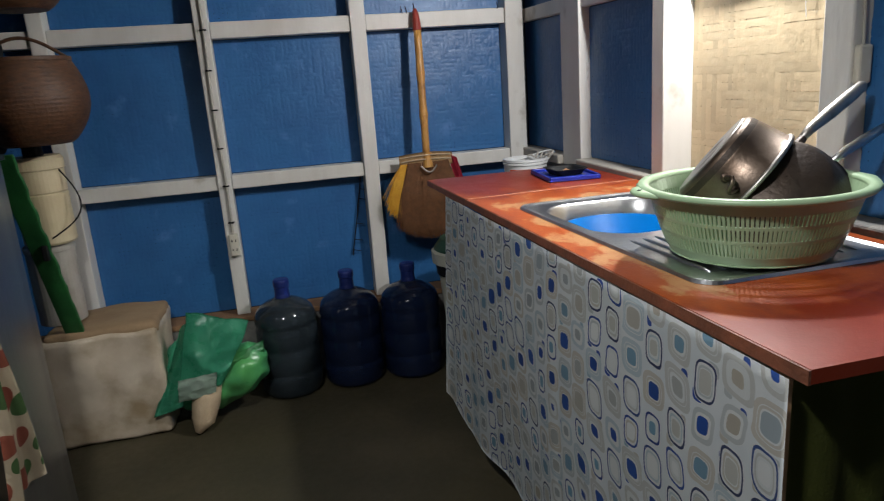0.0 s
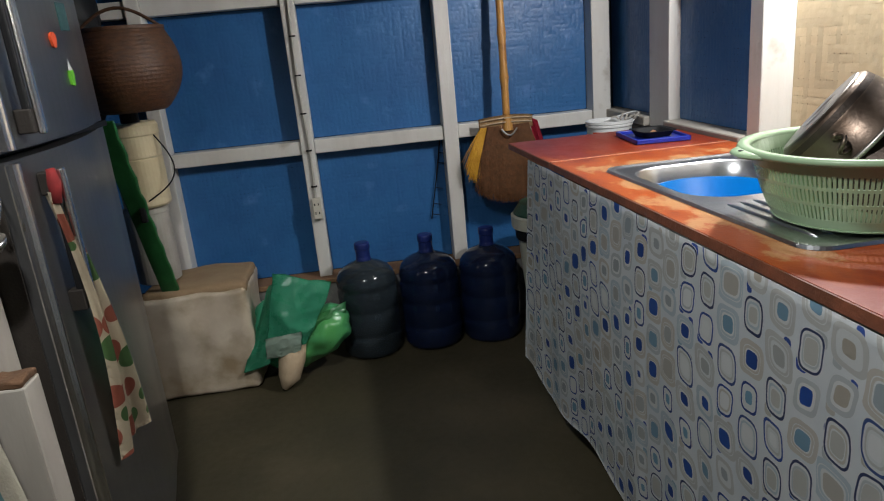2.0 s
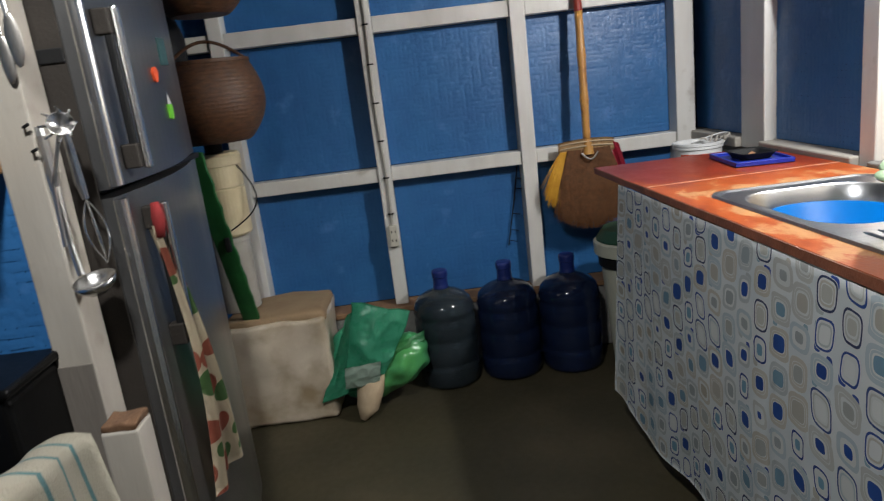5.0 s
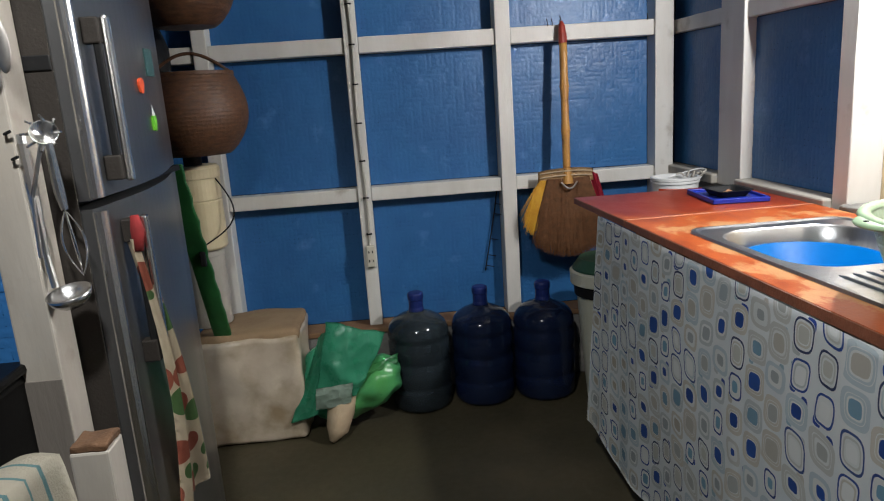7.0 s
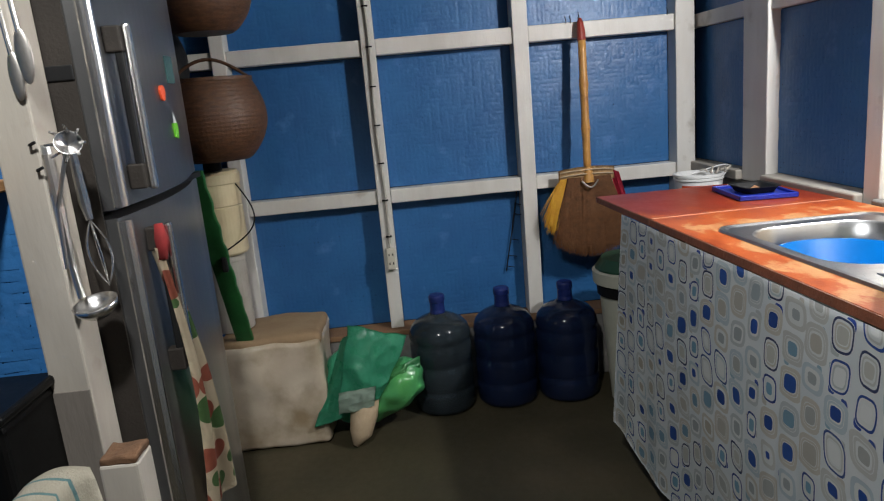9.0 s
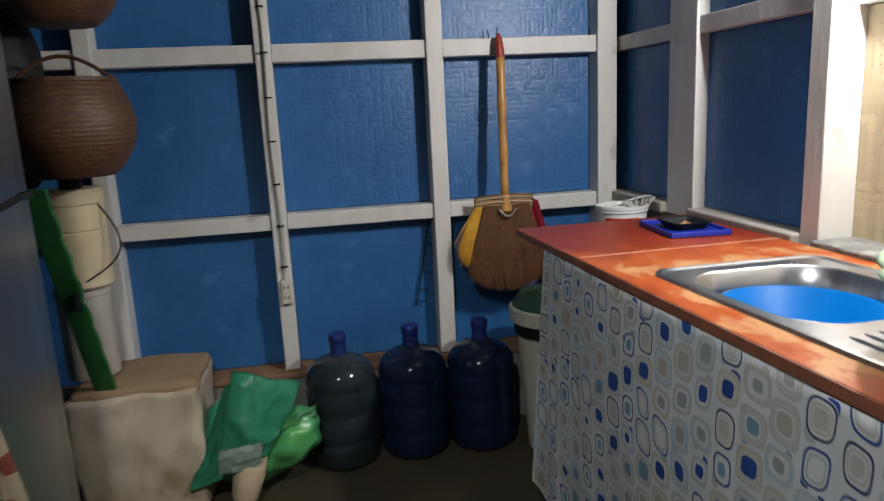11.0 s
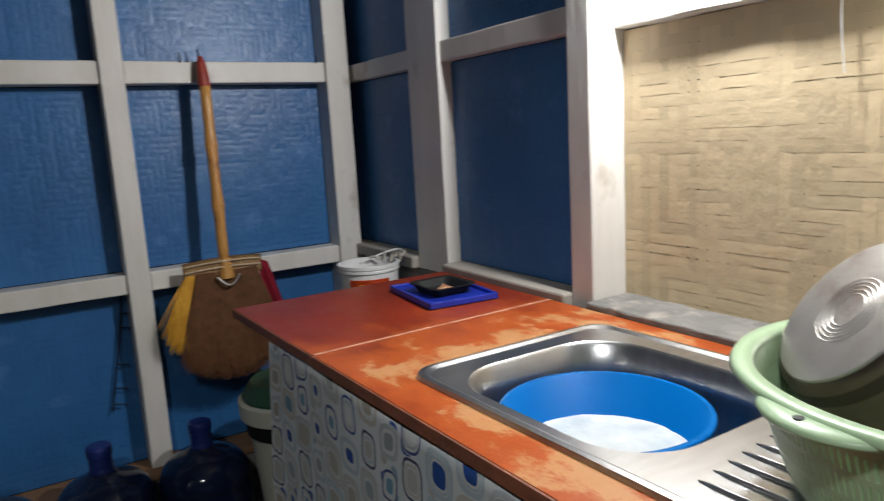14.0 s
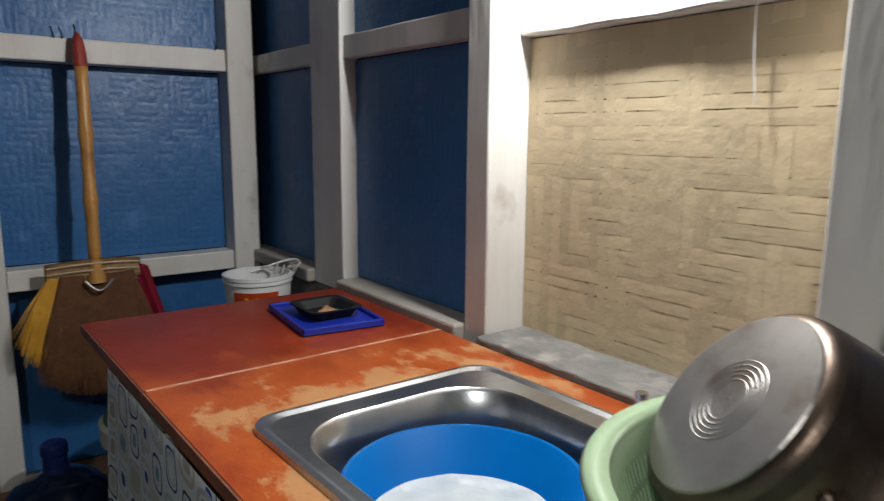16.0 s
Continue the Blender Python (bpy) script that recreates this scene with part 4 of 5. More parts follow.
# dark wire ladder strip hanging on the mat
strip = thing("wire_strip", "dark thorny wire strip hanging against the blue mat", "wire", (0.89, 2.87, 0.5))
part("stem", tube([(0.940, 2.868, 0.875), (0.928, 2.870, 0.80), (0.905, 2.872, 0.68), (0.870, 2.872, 0.51)], 0.0028, 6), BLACK, strip)
for z, x in ((0.82, 0.930), (0.775, 0.922), (0.66, 0.900), (0.585, 0.887), (0.535, 0.876)):
    part("thorn", tube([(x, 2.868, z), (x + 0.035, 2.864, z - 0.008)], 0.0022, 6), BLACK, strip)


# ---- water jugs ----
def jug(x, y, tint, label):
    j = thing("water_jug", label, "water jug", (x, y, 0), "water jugs along the wall")
    prof = [(0.001, 0.012), (0.080, 0.010), (0.100, 0.0), (0.122, 0.006), (0.131, 0.022), (0.132, 0.080)]
    for z in (0.105, 0.215, 0.310):
        prof += [(0.132, z - 0.014), (0.1275, z - 0.006), (0.1275, z + 0.006), (0.132, z + 0.014)]
    prof += [(0.132, 0.335), (0.129, 0.352), (0.119, 0.374), (0.100, 0.394), (0.072, 0.410), (0.046, 0.420), (0.033, 0.428), (0.028, 0.440), (0.028, 0.456), (0.001, 0.456)]
    part("body", lathe(prof, 48, (x, y, 0), closed=False), tint, j, smooth=True)
    part("neck_seal", lathe([(0.0335, 0.424), (0.0325, 0.436), (0.031, 0.442), (0.0305, 0.476)], 28, (x, y, 0), closed=False), CAPBLUE, j, "blue shrink seal")
    cap = lathe([(0.031, 0.474), (0.034, 0.477), (0.034, 0.497), (0.032, 0.504), (0.026, 0.507)], 28, (x, y, 0))
    part("cap", cap, CAPBLUE, j, "blue snap cap")
    return j


jug(0.528, 2.632, MURKYJUG, "smoky grey five gallon water jug on the floor by the wall")
jug(0.806, 2.640, JUG, "deep blue five gallon water jug on the floor by the wall")
jug(1.078, 2.628, JUG, "deep blue five gallon water jug between the wall and bin")

# ---- wrapped carton and bag ----
carton = thing("carton", "large carton wrapped in dusty white plastic", "box", (-0.165, 2.57, 0))
bm = block(-0.365, 0.054, 2.395, 2.760, 0.0, 0.440, 0.022, seg=3)
bmesh.ops.subdivide_edges(bm, edges=[e for e in bm.edges if e.calc_length() > 0.1], cuts=16, use_grid_fill=True)
crumple(crumple(bm, 0.016, 6), 0.006, 17, 3)
for v in bm.verts:
    v.co.z = max(v.co.z, 0.0)
part("wrapped_body", bm, WRAP, carton, smooth=True)
bm = block(-0.356, 0.050, 2.412, 2.757, 0.405, 0.458, 0.022, seg=3)
bmesh.ops.subdivide_edges(bm, edges=[e for e in bm.edges if e.calc_length() > 0.1], cuts=6, use_grid_fill=True)
crumple(bm, 0.014, 6, 2)
part("cardboard_top", bm, CARDBOARD, carton, "brown cardboard top", smooth=True)

bag = thing("plastic_bag", "crumpled green plastic bag of goods on the floor", "bag", (0.20, 2.45, 0))


def lump(c, size, seed, amount, sub=4, scale=7):
    bm = bmesh.new()
    bmesh.ops.create_icosphere(bm, subdivisions=sub, radius=1.0)
    for v in bm.verts:
        v.co = Vector((v.co.x * size[0], v.co.y * size[1], v.co.z * size[2])) + Vector(c)
        n = noise.noise(v.co * scale + Vector((seed, 0, 0)))
        f = abs(noise.noise(v.co * scale * 2.3 + Vector((0, seed, 0))))
        d = (v.co - Vector(c)).normalized()
        v.co += d * (n * amount - f * amount * 0.8)
        v.co.z = max(v.co.z, 0.002)
    return bm


bm = lump((0, 0, 0.5), (0.165, 0.085, 0.092), 3, 0.040, scale=5)
turn = Matrix.Translation((0.312, 2.465, 0.168)) @ Matrix.Rotation(radians(-42), 4, "Y") @ Matrix.Translation((0, 0, -0.5))
bmesh.ops.transform(bm, matrix=turn, verts=bm.verts)
for v in bm.verts:
    v.co.z = max(v.co.z, 0.002)
part("light_side", bm, LIGHTGREEN, bag, "lighter green bulging side", smooth=True)
part("dark_side", lump((0.135, 2.530, 0.18), (0.110, 0.095, 0.185), 8, 0.035), GREENBAG, bag, smooth=True)


def sheet(corners, bow, seed, creases=0.010):
    """A crumpled film between four corners, bowed towards the room, with sharp creases."""
    a, b, c, d = (Vector(v) for v in corners)

    def at(s, t):
        p = a.lerp(b, s).lerp(d.lerp(c, s), t)
        q = Vector((s * 3.1 + seed, t * 3.1, seed))
        ridge = 1.3 * abs(noise.noise(q * 0.55)) + 0.45 * abs(noise.noise(q * 1.2)) + 0.05 * abs(noise.noise(q * 4.5))
        p.y -= bow * math.sin(math.pi * s) * math.sin(math.pi * min(1, t * 0.8 + 0.1)) - creases * 2.4 * ridge
        p.x += creases * noise.noise(q * 0.9)
        p.z += creases * noise.noise(q * 0.9 + Vector((7, 3, 1)))
        return p, (s, t)
    return cloth(at, 40, 40, 0.0015)


part("folded_flap", sheet(((0.165, 2.40, 0.488), (0.390, 2.43, 0.405), (0.262, 2.345, 0.185), (0.105, 2.335, 0.195)), 0.035, 2), GREENBAG, bag, "glossy folded flap", smooth=True)
part("side_wing", sheet(((0.115, 2.47, 0.395), (0.180, 2.42, 0.455), (0.150, 2.365, 0.120), (-0.008, 2.375, 0.085)), 0.012, 5), GREENBAG, bag, "darker side fold", smooth=True)
part("bulge_fold", sheet(((0.265, 2.400, 0.270), (0.436, 2.455, 0.305), (0.425, 2.440, 0.245), (0.250, 2.365, 0.195)), 0.016, 9, 0.006), LIGHTGREEN, bag, "bright yellow-green fold", smooth=True)
part("pale_label", sheet(((0.105, 2.322, 0.245), (0.250, 2.330, 0.250), (0.235, 2.328, 0.170), (0.097, 2.322, 0.150)), 0.010, 13, 0.005), PALEBAG, bag, "whitish translucent patch", smooth=True)


sackbit = bmesh.new()
tube([(0.208, 2.395, 0.190), (0.192, 2.372, 0.125), (0.168, 2.350, 0.055), (0.146, 2.335, 0.008)], [0.050, 0.054, 0.042, 0.012], 18, sackbit)
crumple(sackbit, 0.008, 18)
for v in sackbit.verts:
    v.co.z = max(v.co.z, 0.001)
part("sack_corner", sackbit, SACKCLOTH, bag, "cream cloth corner sticking out", smooth=True)

# ---- canisters, baskets, green board ----
low = thing("grey_canister", "pale grey canister standing on the carton", "canister", (-0.33, 2.63, 0.452))
part("body", lathe([(0.075, 0.455), (0.085, 0.46), (0.087, 0.76), (0.08, 0.775)], 36, (-0.318, 2.610, 0.004)), GREYCAN, low)
part("rim", lathe([(0.089, 0.745), (0.091, 0.75), (0.091, 0.765), (0.089, 0.77)], 36, (-0.318, 2.610, 0.004), closed=False), GREYCAN, low)
can = thing("cream_canister", "cream plastic canister with a dark wire bail", "canister", (-0.30, 2.60, 0.78))
part("body", lathe([(0.085, 0.781), (0.092, 0.79), (0.092, 0.97), (0.089, 0.975), (0.092, 0.98), (0.093, 1.06), (0.097, 1.065), (0.097, 1.10), (0.088, 1.112)], 40, (-0.300, 2.595, 0), closed=True), CREAM, can)
part("bail", tube(arc((-0.215, 2.56, 1.06), (-0.270, 2.51, 0.81), (0.09, -0.02, -0.02), 14), 0.003, 8), BLACK, can)
part("lid_knob", lathe([(0.035, 1.112), (0.035, 1.15), (0.05, 1.158)], 20, (-0.300, 2.595, 0)), BLACK, can)


def wicker(x, y, z, r, h, label):
    b = thing("basket", label, "basket", (x, y, z))
    prof = [(0.001, 0.0), (r * 0.58, 0.0)]
    n = 40
    for i in range(n + 1):
        k = i / n
        rad = r * (0.60 + 0.42 * math.sin(math.pi * (0.02 + 0.80 * k) ** 0.85))
        prof.append((rad + (0.0007 if i % 2 else 0), 0.008 + (h - 0.008) * k))
    rim = prof[-1][0]
    prof += [(rim - 0.008, h), (r * 0.6, 0.02), (0.001, 0.018)]
    bm = lathe(prof, 72, (x, y, z), closed=False)
    for v in bm.verts:
        a = math.atan2(v.co.y - y, v.co.x - x)
        k = round((v.co.z - z) / h * n)
        v.co += Vector((math.cos(a), math.sin(a), 0)) * 0.0013 * math.sin(a * 36 + math.pi * k)
    part("body", bm, WICKER, b)
    part("rim", lathe([(rim - 0.007, h - 0.006), (rim + 0.006, h - 0.004), (rim + 0.006, h + 0.008), (rim - 0.007, h + 0.008), (rim - 0.007, h - 0.006)], 60, (x, y, z), closed=False), WICKER, b)
    part("handle", tube(arc((x - rim, y, z + h), (x + rim, y, z + h), (0, 0, 0.075), 18), 0.006, 8), WICKER, b)
    return b


wicker(-0.225, 2.44, 1.160, 0.185, 0.285, "round dark woven basket resting on the canister")
wicker(-0.215, 2.46, 1.610, 0.175, 0.24, "round dark woven basket hung from the ceiling")
rope = thing("hanging_rope", "dark rope holding the upper basket", "rope", (-0.215, 2.46, 1.92))
part("strand", tube([(-0.215, 2.46, 1.915), (-0.215, 2.46, 2.12), (-0.215, 2.46, TOP)], 0.005, 8), WICKER, rope)
# Added black shape that fills the dark corner behind the fridge.
corner_filler = thing("dark_corner_filler", "added black filler shape in the corner behind the fridge", "bag", (-0.48, 2.55, 1.2))
bm = lump((-0.50, 2.62, 1.45), (0.17, 0.14, 0.40), 11, 0.03)
part("body", bm, BLACK, corner_filler, smooth=True)
part("filler_strap", tube([(-0.50, 2.66, 1.80), (-0.50, 2.72, 2.0), (-0.50, 2.80, 2.1)], 0.008, 8), BLACK, corner_filler)

board = thing("green_board", "worn green painted board leaning beside the fridge", "board", (-0.25, 2.2, 0.45))
bm = block(-0.272, -0.206, 2.0, 2.018, 0.453, 1.155, 0.004)
for i in range(1, 24):
    bmesh.ops.bisect_plane(bm, geom=bm.verts[:] + bm.edges[:] + bm.faces[:], plane_co=(0, 0, 0.453 + 0.702 * i / 24), plane_no=(0, 0, 1))
for v in bm.verts:
    k = (v.co.z - 0.453) / 0.702
    v.co.y += 0.43 - 0.33 * k
    if v.co.x > -0.23:
        v.co.x += 0.002 * math.sin(v.co.z * 61) + 0.002 * math.sin(v.co.z * 147)
part("plank", bm, GREENPAINT, board)
part("slot", block(-0.232, -0.212, 2.246, 2.266, 0.78, 0.835, 0.004), BLACK, board)

# ---- fridge ----
fridge = thing("fridge", "grey two-door fridge with chrome handles", "fridge", (-0.45, 1.46, 0))
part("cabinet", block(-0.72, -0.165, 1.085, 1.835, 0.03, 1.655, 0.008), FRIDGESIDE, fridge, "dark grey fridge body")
for x in (-0.70, -0.22):
    for y in (1.13, 1.79):
        part("foot", lathe([(0.02, 0), (0.02, 0.031)], 14, (x, y, 0)), BLACK, fridge)


def door(name, z0, z1):
    bm = bmesh.new()
    n = 20
    prof = [(-0.160, 1.078), (-0.098, 1.078)]
    for i in range(n + 1):
        k = i / n
        prof.append((-0.088 + 0.020 * math.sin(math.pi * min(1, k * 1.0 + 0.12)) - 0.062 * k ** 2.2, 1.084 + 0.752 * k))
    prof += [(-0.155, 1.840), (-0.160, 1.840)]
    lo = [bm.verts.new((x, y, z0)) for x, y in prof]
    hi = [bm.verts.new((x, y, z1)) for x, y in prof]
    bm.faces.new(lo), bm.faces.new(hi[::-1])
    for i in range(len(prof)):
        j = (i + 1) % len(prof)
        bm.faces.new((lo[i], lo[j], hi[j], hi[i]))
    d = part(name, bm, FRIDGE, fridge)
    return d


upper = door("freezer_door", 1.176, 1.655)
lower = door("fridge_door", 0.09, 1.160)
# Thin dark sheet added over the near side of both doors to darken it.
part("dark_door_side", block(-0.160, -0.100, 1.0735, 1.0775, 0.09, 1.655, 0), FRIDGESIDE, fridge)
part("seam", block(-0.162, -0.132, 1.09, 1.82, 1.161, 1.175, 0), BLACK, fridge)
part("hinge_strap", block(-0.22, -0.10, 1.070, 1.0765, 1.40, 1.425, 0.002), BLACK, fridge)
for d, z0, z1 in ((upper, 1.180, 1.645), (lower, 0.10, 1.155)):
    part("edge_trim", tube([(-0.078, 1.099, z0), (-0.077, 1.099, (z0 + z1) / 2), (-0.078, 1.099, z1)], 0.0165, 18), CHROME, d, "bright rounded edge trim")
for d, z0, z1, x, y in ((upper, 1.198, 1.497, -0.047, 1.170), (lower, 0.826, 1.128, -0.045, 1.197)):
    part("handle_bar", block(x, x + 0.014, y, y + 0.019, z0, z1, 0.005, seg=3), CHROME, d, "straight chrome handle")
    part("handle_back", block(x - 0.015, x, y - 0.009, y + 0.003, z0 + 0.004, z1 - 0.004, 0.004), BLACK, d)
    for z in (z0 + 0.004, z1 - 0.050):
        part("handle_mount", block(-0.077, x + 0.001, y - 0.013, y + 0.015, z, z + 0.046, 0.003), FRIDGESIDE, d)


def fx(y):
    k = (y - 1.084) / 0.752
    return -0.088 + 0.020 * math.sin(math.pi * min(1, k + 0.12)) - 0.062 * k ** 2.2


def magnet(label, y, z, w, h, m, shape):
    g = thing("fridge_magnet", label, "magnet", (fx(y), y, z), "magnets on the freezer door")
    bm = bmesh.new()
    vs = [bm.verts.new((fx(y) + 0.002, y + w * a, z + h * b)) for a, b in shape]
    bm.faces.new(vs)
    r = bmesh.ops.extrude_face_region(bm, geom=bm.faces[:])
    bmesh.ops.translate(bm, vec=(0.005, 0, 0), verts=[v for v in r["geom"] if isinstance(v, bmesh.types.BMVert)])
    part("shape", bm, m, g)
    return g


blob = [(0.5 * math.cos(a) * (1 + 0.2 * math.sin(3 * a)), 0.5 * math.sin(a)) for a in (2 * math.pi * i / 14 for i in range(14))]
magnet("small orange red fruit magnet", 1.430, 1.380, 0.030, 0.034, REDMAG, blob)
g = magnet("lime green leaf-shaped magnet with a white tip", 1.515, 1.296, 0.026, 0.036, GREENMAG, ((-.5, .5), (-.4, -.4), (.2, -.5), (.5, .1), (.4, .5)))
bm = bmesh.new()
bm.faces.new([bm.verts.new((fx(1.515) + 0.005, 1.515 + y, 1.314 + z)) for y, z in ((-0.012, 0), (0.012, 0), (-0.004, 0.026))])
part("white_tip", bm, PAIL, g)
magnet("dark teal square magnet", 1.560, 1.436, 0.050, 0.062, TEALMAG, ((-.5, -.5), (.5, -.5), (.5, .5), (-.5, .5)))


def dish_cloth(s, t):
    w = 0.018 + 0.075 * t
    y = 1.182 + 0.066 * t + w * (s - 0.3) * 2 * (0.6 + 0.4 * t)
    x = -0.060 + 0.012 * math.sin(s * 9) + 0.022 * math.sin(math.pi * t) + 0.012 * t * math.sin(s * 14)
    z = 1.085 - 0.612 * t - 0.03 * t * abs(s - 0.35)
    return (x, y, z), (s, t)


rag = thing("dish_towel", "cream dish towel with red fruit, hung on the fridge handle", "towel", (-0.05, 1.2, 0.45))
part("cloth", cloth(dish_cloth, 18, 36, 0.004), FRUIT, rag, smooth=True)
part("loop", tube([(-0.050, 1.190, 1.13), (-0.048, 1.188, 1.10), (-0.050, 1.184, 1.06)], [0.008, 0.013, 0.009], 16), REDMITT, rag, "red gathered top", smooth=True)

# ---- utensils on the near post ----
post = thing("wall_post", "white painted timber post with hanging kitchen tools", "post", (-0.18, 1.03, 0), kind="structure")
bm = block(-0.208, -0.142, 0.992, 1.068, 0.0, TOP, 0.004)
part("timber", bm, DIMWHITE, post)
# Thin grey sheet that paints shade onto the post's lower south face.
part("shaded_lower_face", block(-0.2075, -0.1435, 0.989, 0.9925, 0.0, 0.885, 0.001), SHADEGREY, post, "thin grey sheet painting shade on the lower face")
tools = "kitchen tools on the post"
NX = -0.150


def ladle():
    o = thing("ladle", "steel ladle hanging on the white post", "ladle", (NX, 1.01, 1.0), group=tools)
    part("stem", tube([(-0.138, 1.005, 1.300), (-0.136, 1.003, 1.22), (-0.134, 1.003, 1.10), (-0.128, 1.000, 1.045)], [0.005, 0.0065, 0.0035, 0.004], 8, flat=1.6), STEEL, o)
    part("grip", tube([(-0.137, 1.004, 1.285), (-0.135, 1.003, 1.20)], 0.0085, 10), DULLSTEEL, o)
    part("bowl", lathe([(0.001, -0.026), (0.020, -0.022), (0.033, -0.010), (0.0365, 0.002), (0.035, 0.002), (0.030, -0.009), (0.018, -0.019), (0.001, -0.023)], 30, (-0.105, 0.992, 1.035), (-0.1, -0.25, 1), closed=False), CHROME, o, smooth=True)
    return o


ladle()
whisk = thing("whisk", "steel wire whisk hanging on the white post", "whisk", (NX, 1.03, 1.06), group=tools)
part("handle", tube([(-0.112, 1.035, 1.285), (-0.108, 1.033, 1.20), (-0.104, 1.032, 1.17)], [0.007, 0.009, 0.006], 10), CHROME, whisk)
for k in range(6):
    a = math.pi * k / 3
    part("wire", tube(arc((-0.104, 1.032, 1.17), (-0.092, 1.03, 1.055), (0.02 * math.cos(a), 0.02 * math.sin(a), 0), 10), 0.0012, 6), CHROME, whisk)
fork = thing("spaghetti_server", "toothed steel server hanging on the white post", "server", (NX, 1.0, 1.3), group=tools)
part("bowl", lathe([(0.001, -0.014), (0.014, -0.010), (0.021, 0.003), (0.0195, 0.003), (0.012, -0.006), (0.001, -0.010)], 24, (-0.090, 0.980, 1.300), (0.4, -0.7, 0.4), closed=False), CHROME, fork, smooth=True)
for k in range(8):
    a = 2 * math.pi * k / 8
    p = Vector((-0.090 + 0.019 * math.cos(a), 0.980 + 0.007 * math.sin(a), 1.300 + 0.018 * math.sin(a)))
    part("tooth", tube([p, p + Vector((0.012 * math.cos(a), -0.012, 0.010 * math.sin(a)))], [0.003, 0.002], 6), CHROME, fork)
part("stem", tube([(-0.096, 0.982, 1.290), (-0.128, 0.984, 1.20), (-0.134, 0.984, 1.10)], 0.0035, 8), STEEL, fork)
for k, (x, z0, z1, w, h) in enumerate(((-0.150, 1.62, 1.385, 0.011, 0.075), (-0.132, 1.66, 1.41, 0.013, 0.085))):
    sp = thing("steel_turner" if k else "steel_spoon", ("flat steel turner" if k else "large steel spoon") + " hanging on the white post", "turner" if k else "spoon", (x, 1.0, z1), group=tools)
    part("stem", tube([(x - 0.01, 0.990, z0), (x - 0.004, 0.988, (z0 + z1) / 2), (x, 0.986, z1 + h * 0.7)], [0.005, 0.004, 0.0035], 8), CHROME, sp)
    bm = bmesh.new()
    bmesh.ops.create_icosphere(bm, subdivisions=3, radius=1, matrix=Matrix.Translation((x + 0.002, 0.985, z1 + h * 0.3)) @ Matrix.Diagonal((w, 0.004, h * 0.5, 1)))
    part("blade", bm, DULLSTEEL, sp, smooth=True)
for z, x in ((1.302, -0.150), (1.262, -0.146)):
    tagged(part("hook_nail", tube([(x - 0.006, 1.0, z), (x + 0.0, 0.982, z), (x + 0.010, 0.981, z + 0.004)], 0.0025, 6), BLACK), "dark hook nail in the white post", "nail")

# ---- stub post, rail and towel ----
stub = thing("stub_post", "short sawn white post with a bare brown top", "post", (0.01, 0.77, 0))
bm = block(-0.033, 0.021, 0.745, 0.800, 0.0, 0.865, 0.004)
part("timber", bm, DIMWHITE, stub)
bm = block(-0.031, 0.019, 0.747, 0.798, 0.864, 0.876, 0.003)
bmesh.ops.subdivide_edges(bm, edges=[e for e in bm.edges if e.calc_length() > 0.02], cuts=4, use_grid_fill=True)
part("broken_top", crumple(bm, 0.004, 50), DARKTIMBER, stub, "rough brown sawn end")
rail = thing("low_rail", "white timber rail carrying the towel", "rail", (-0.03, 0.4, 0))
part("bar", block(-0.062, -0.027, -0.10, 0.680, 0.855, 0.900, 0.004), WHITE, rail)
for y in (-0.10, 0.65):
    part("leg", block(-0.061, -0.028, y, y + 0.030, 0, 0.855, 0.004), WHITE, rail)


def drape(s, t):
    y = 0.34 + 0.36 * s
    k = (t - 0.5) * 2
    if abs(k) < 0.16:
        x, z = -0.044 + k / 0.16 * 0.026, 0.906 + 0.006 * math.cos(k / 0.16 * 1.5)
    else:
        d = (abs(k) - 0.16) / 0.84
        x, z = -0.044 + math.copysign(0.028 + 0.02 * d, k), 0.905 - 0.36 * d
    x += 0.006 * math.sin(s * 17 + t * 4)
    return (x, y + 0.01 * math.sin(t * 9), z + 0.015 * math.sin(s * 4) * (s > 0.5)), (s * 0.36, t * 0.8)


towel = part("towel", cloth(drape, 24, 50, 0.005), STRIPES, None, smooth=True)
tagged(towel, "cream towel with green stripes draped over the rail", "towel")

# ---- partition with shelf, bottles and black oven ----
partition = thing("wall_partition", "blue woven bamboo partition ending at the white post", "wall", (-0.8, 1.03, 0), kind="structure")
bm = bmesh.new()
for s in weave_strips(1.28, 1.40, 0.02, 91):
    strip_mesh(bm, s, lambda u, v, o: (-1.49 + u, 1.018 - o, 0.5 + v))
part("woven_mat", bm, BLUE, partition)["kind"] = "stuff"
part("wall_back", block(-1.49, -0.209, 1.023, 1.050, 0.0, TOP, 0), BLUEGAP, partition)
shelf = thing("shelf", "tan wooden plank shelf on the blue partition", "shelf", (-0.6, 0.96, 1.2))
part("plank", block(-1.10, -0.212, 0.895, 1.015, 1.232, 1.252, 0.003), SHELFWOOD, shelf)
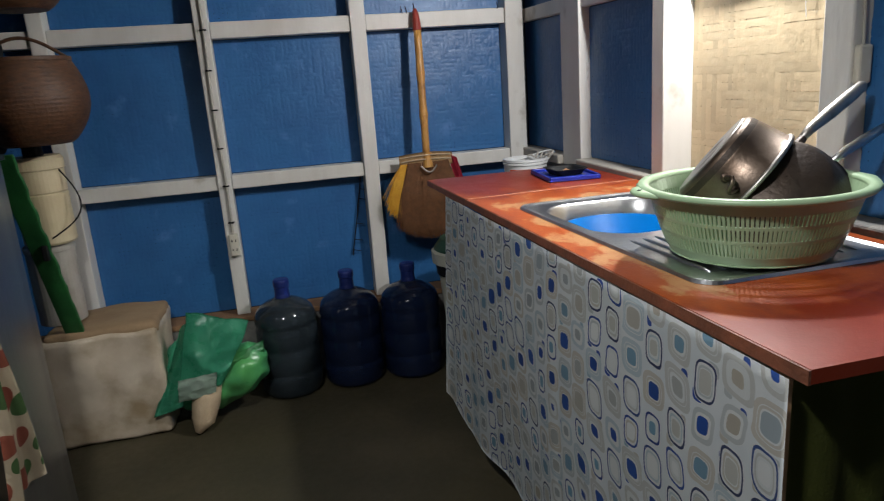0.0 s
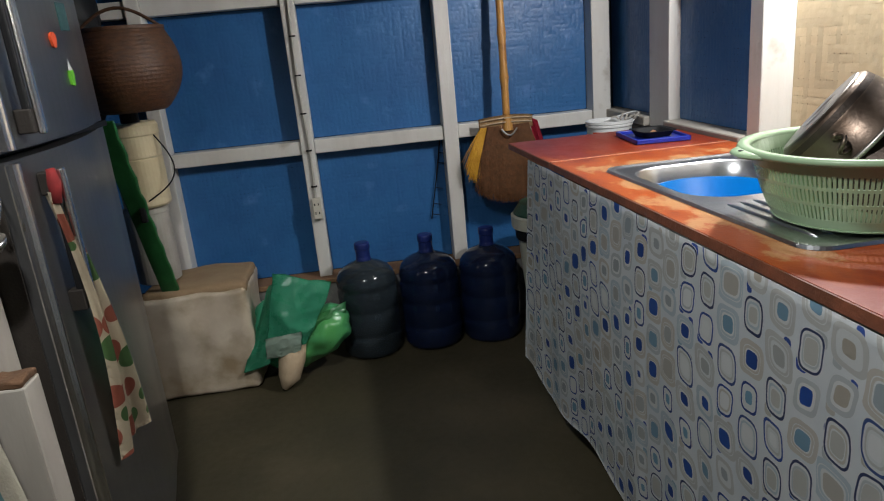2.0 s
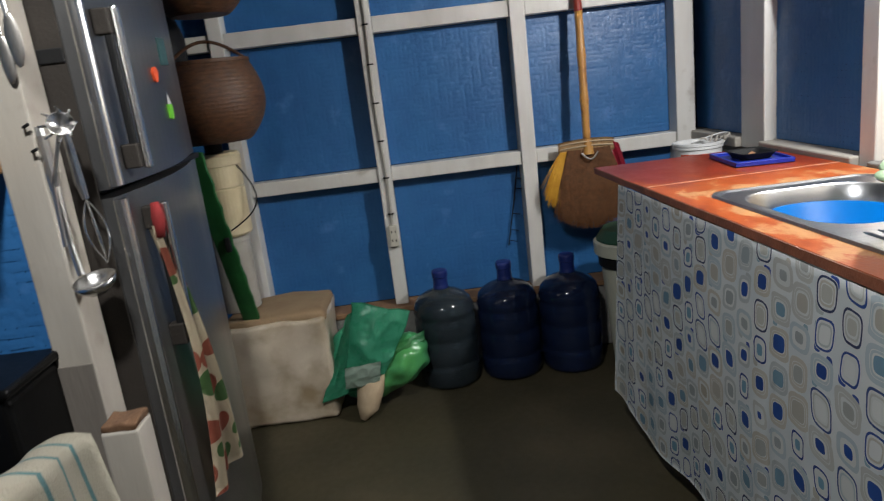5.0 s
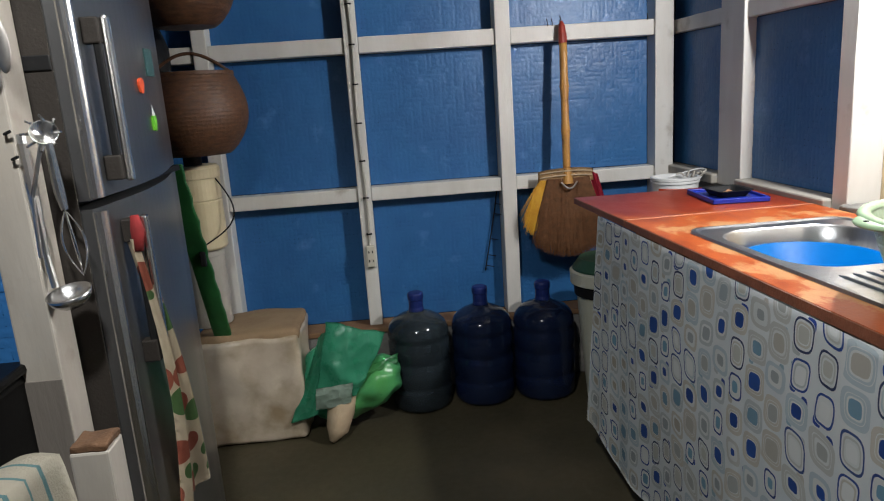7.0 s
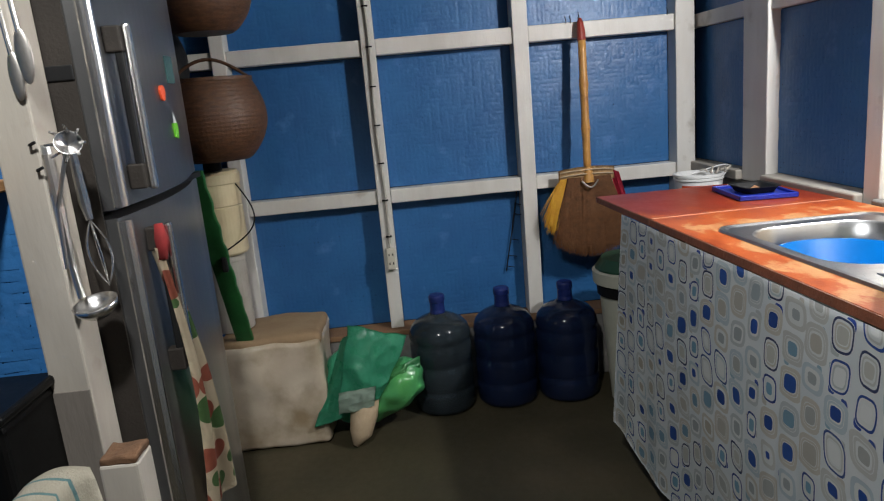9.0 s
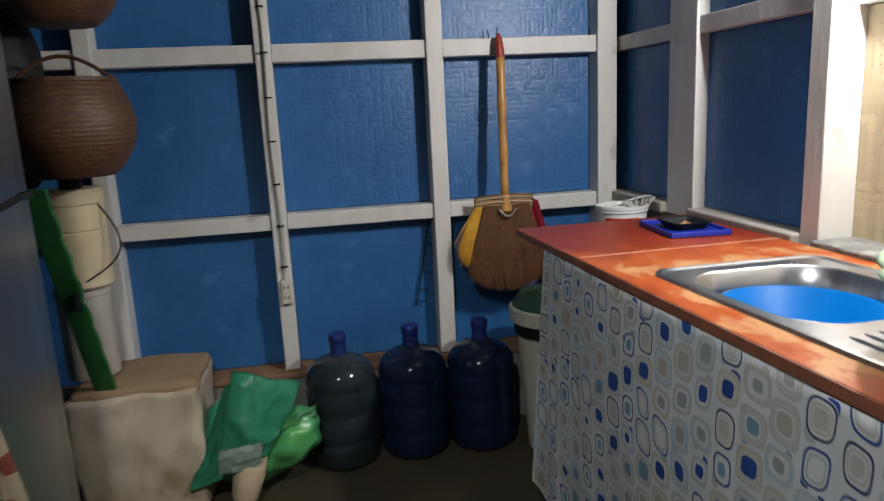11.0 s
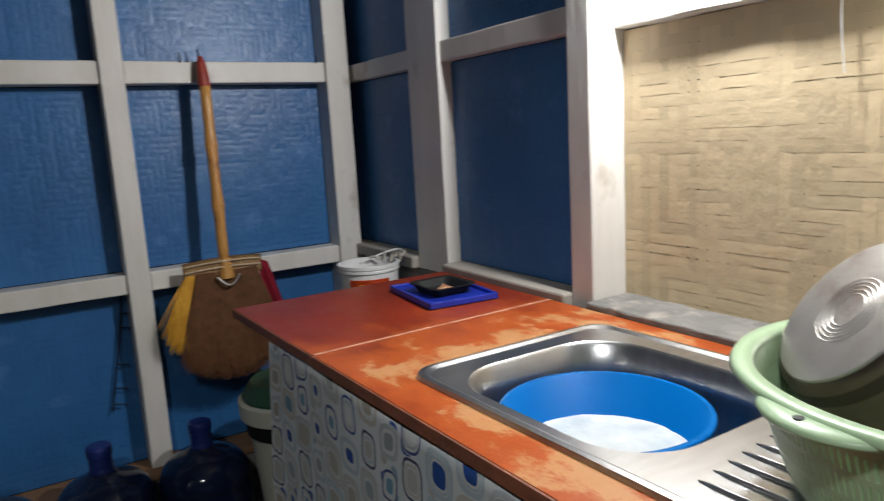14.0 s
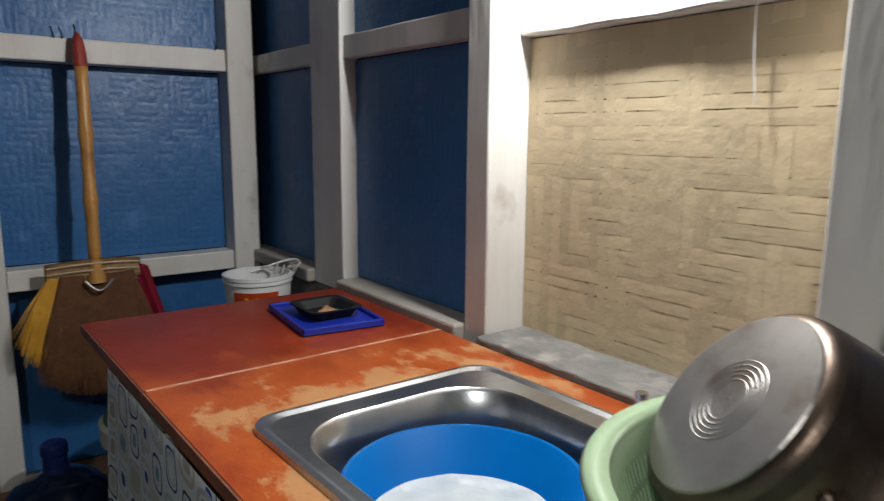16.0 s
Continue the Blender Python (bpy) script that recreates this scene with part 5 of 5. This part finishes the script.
part("front_lip", block(-1.10, -0.212, 0.880, 0.894, 1.212, 1.268, 0.003), SHELFWOOD, shelf)
part("bracket", block(-0.62, -0.595, 0.90, 1.015, 1.12, 1.231, 0.003), TIMBER, shelf)
BOTTLE = surface("dark_green_bottle_glass", (0.02, 0.05, 0.02), (0.015, 0.035, 0.015), 9, 0.15, bump=0)
CLEARGREY = surface("cloudy_plastic_bottle", (0.10, 0.12, 0.11), (0.07, 0.085, 0.08), 9, 0.15, bump=0)
for k, (x, r, h, m, lid, text) in enumerate(((-0.272, 0.026, 0.150, BOTTLE, YELLOW, "dark sauce bottle with a yellow cap on the shelf"), (-0.226, 0.013, 0.19, CLEARGREY, GREENMAG, "thin cloudy bottle with a green cap on the shelf"), (-0.350, 0.035, 0.15, BOTTLE, BLACK, "squat dark jar with a black lid on the shelf"))):
    bt = thing("bottle", text, "bottle", (x, 0.945, 1.252))
    c = (x, 0.945, 1.2525)
    part("body", lathe([(r * 0.92, 0), (r, 0.006), (r, h * 0.62), (r * 0.8, h * 0.74), (r * 0.5, h * 0.84), (r * 0.48, h * 0.92)], 26, c), m, bt)
    part("cap", lathe([(r * 0.55, h * 0.90), (r * 0.55, h), (r * 0.50, h * 1.01)], 20, c), lid, bt)
    part("label", lathe([(r + 0.001, h * 0.12), (r + 0.001, h * 0.34)], 26, c, closed=False), GREYCAN, bt, "pale paper label")
oven = thing("black_oven", "black enamelled oven standing against the partition", "oven", (-0.5, 0.9, 0))
part("body", block(-0.80, -0.205, 0.835, 1.012, 0.03, 0.900, 0.012, seg=3), OVENBLACK, oven)
part("top_plate", block(-0.81, -0.198, 0.828, 1.013, 0.901, 0.918, 0.006), OVENBLACK, oven)
part("door", block(-0.77, -0.235, 0.822, 0.834, 0.25, 0.78, 0.004), OVENBLACK, oven)
part("door_bar", tube([(-0.74, 0.808, 0.74), (-0.27, 0.808, 0.74)], 0.008, 10), OVENBLACK, oven)
for x in (-0.76, -0.24):
    for y in (0.86, 0.99):
        part("foot", lathe([(0.015, 0), (0.015, 0.031)], 12, (x, y, 0)), OVENBLACK, oven)
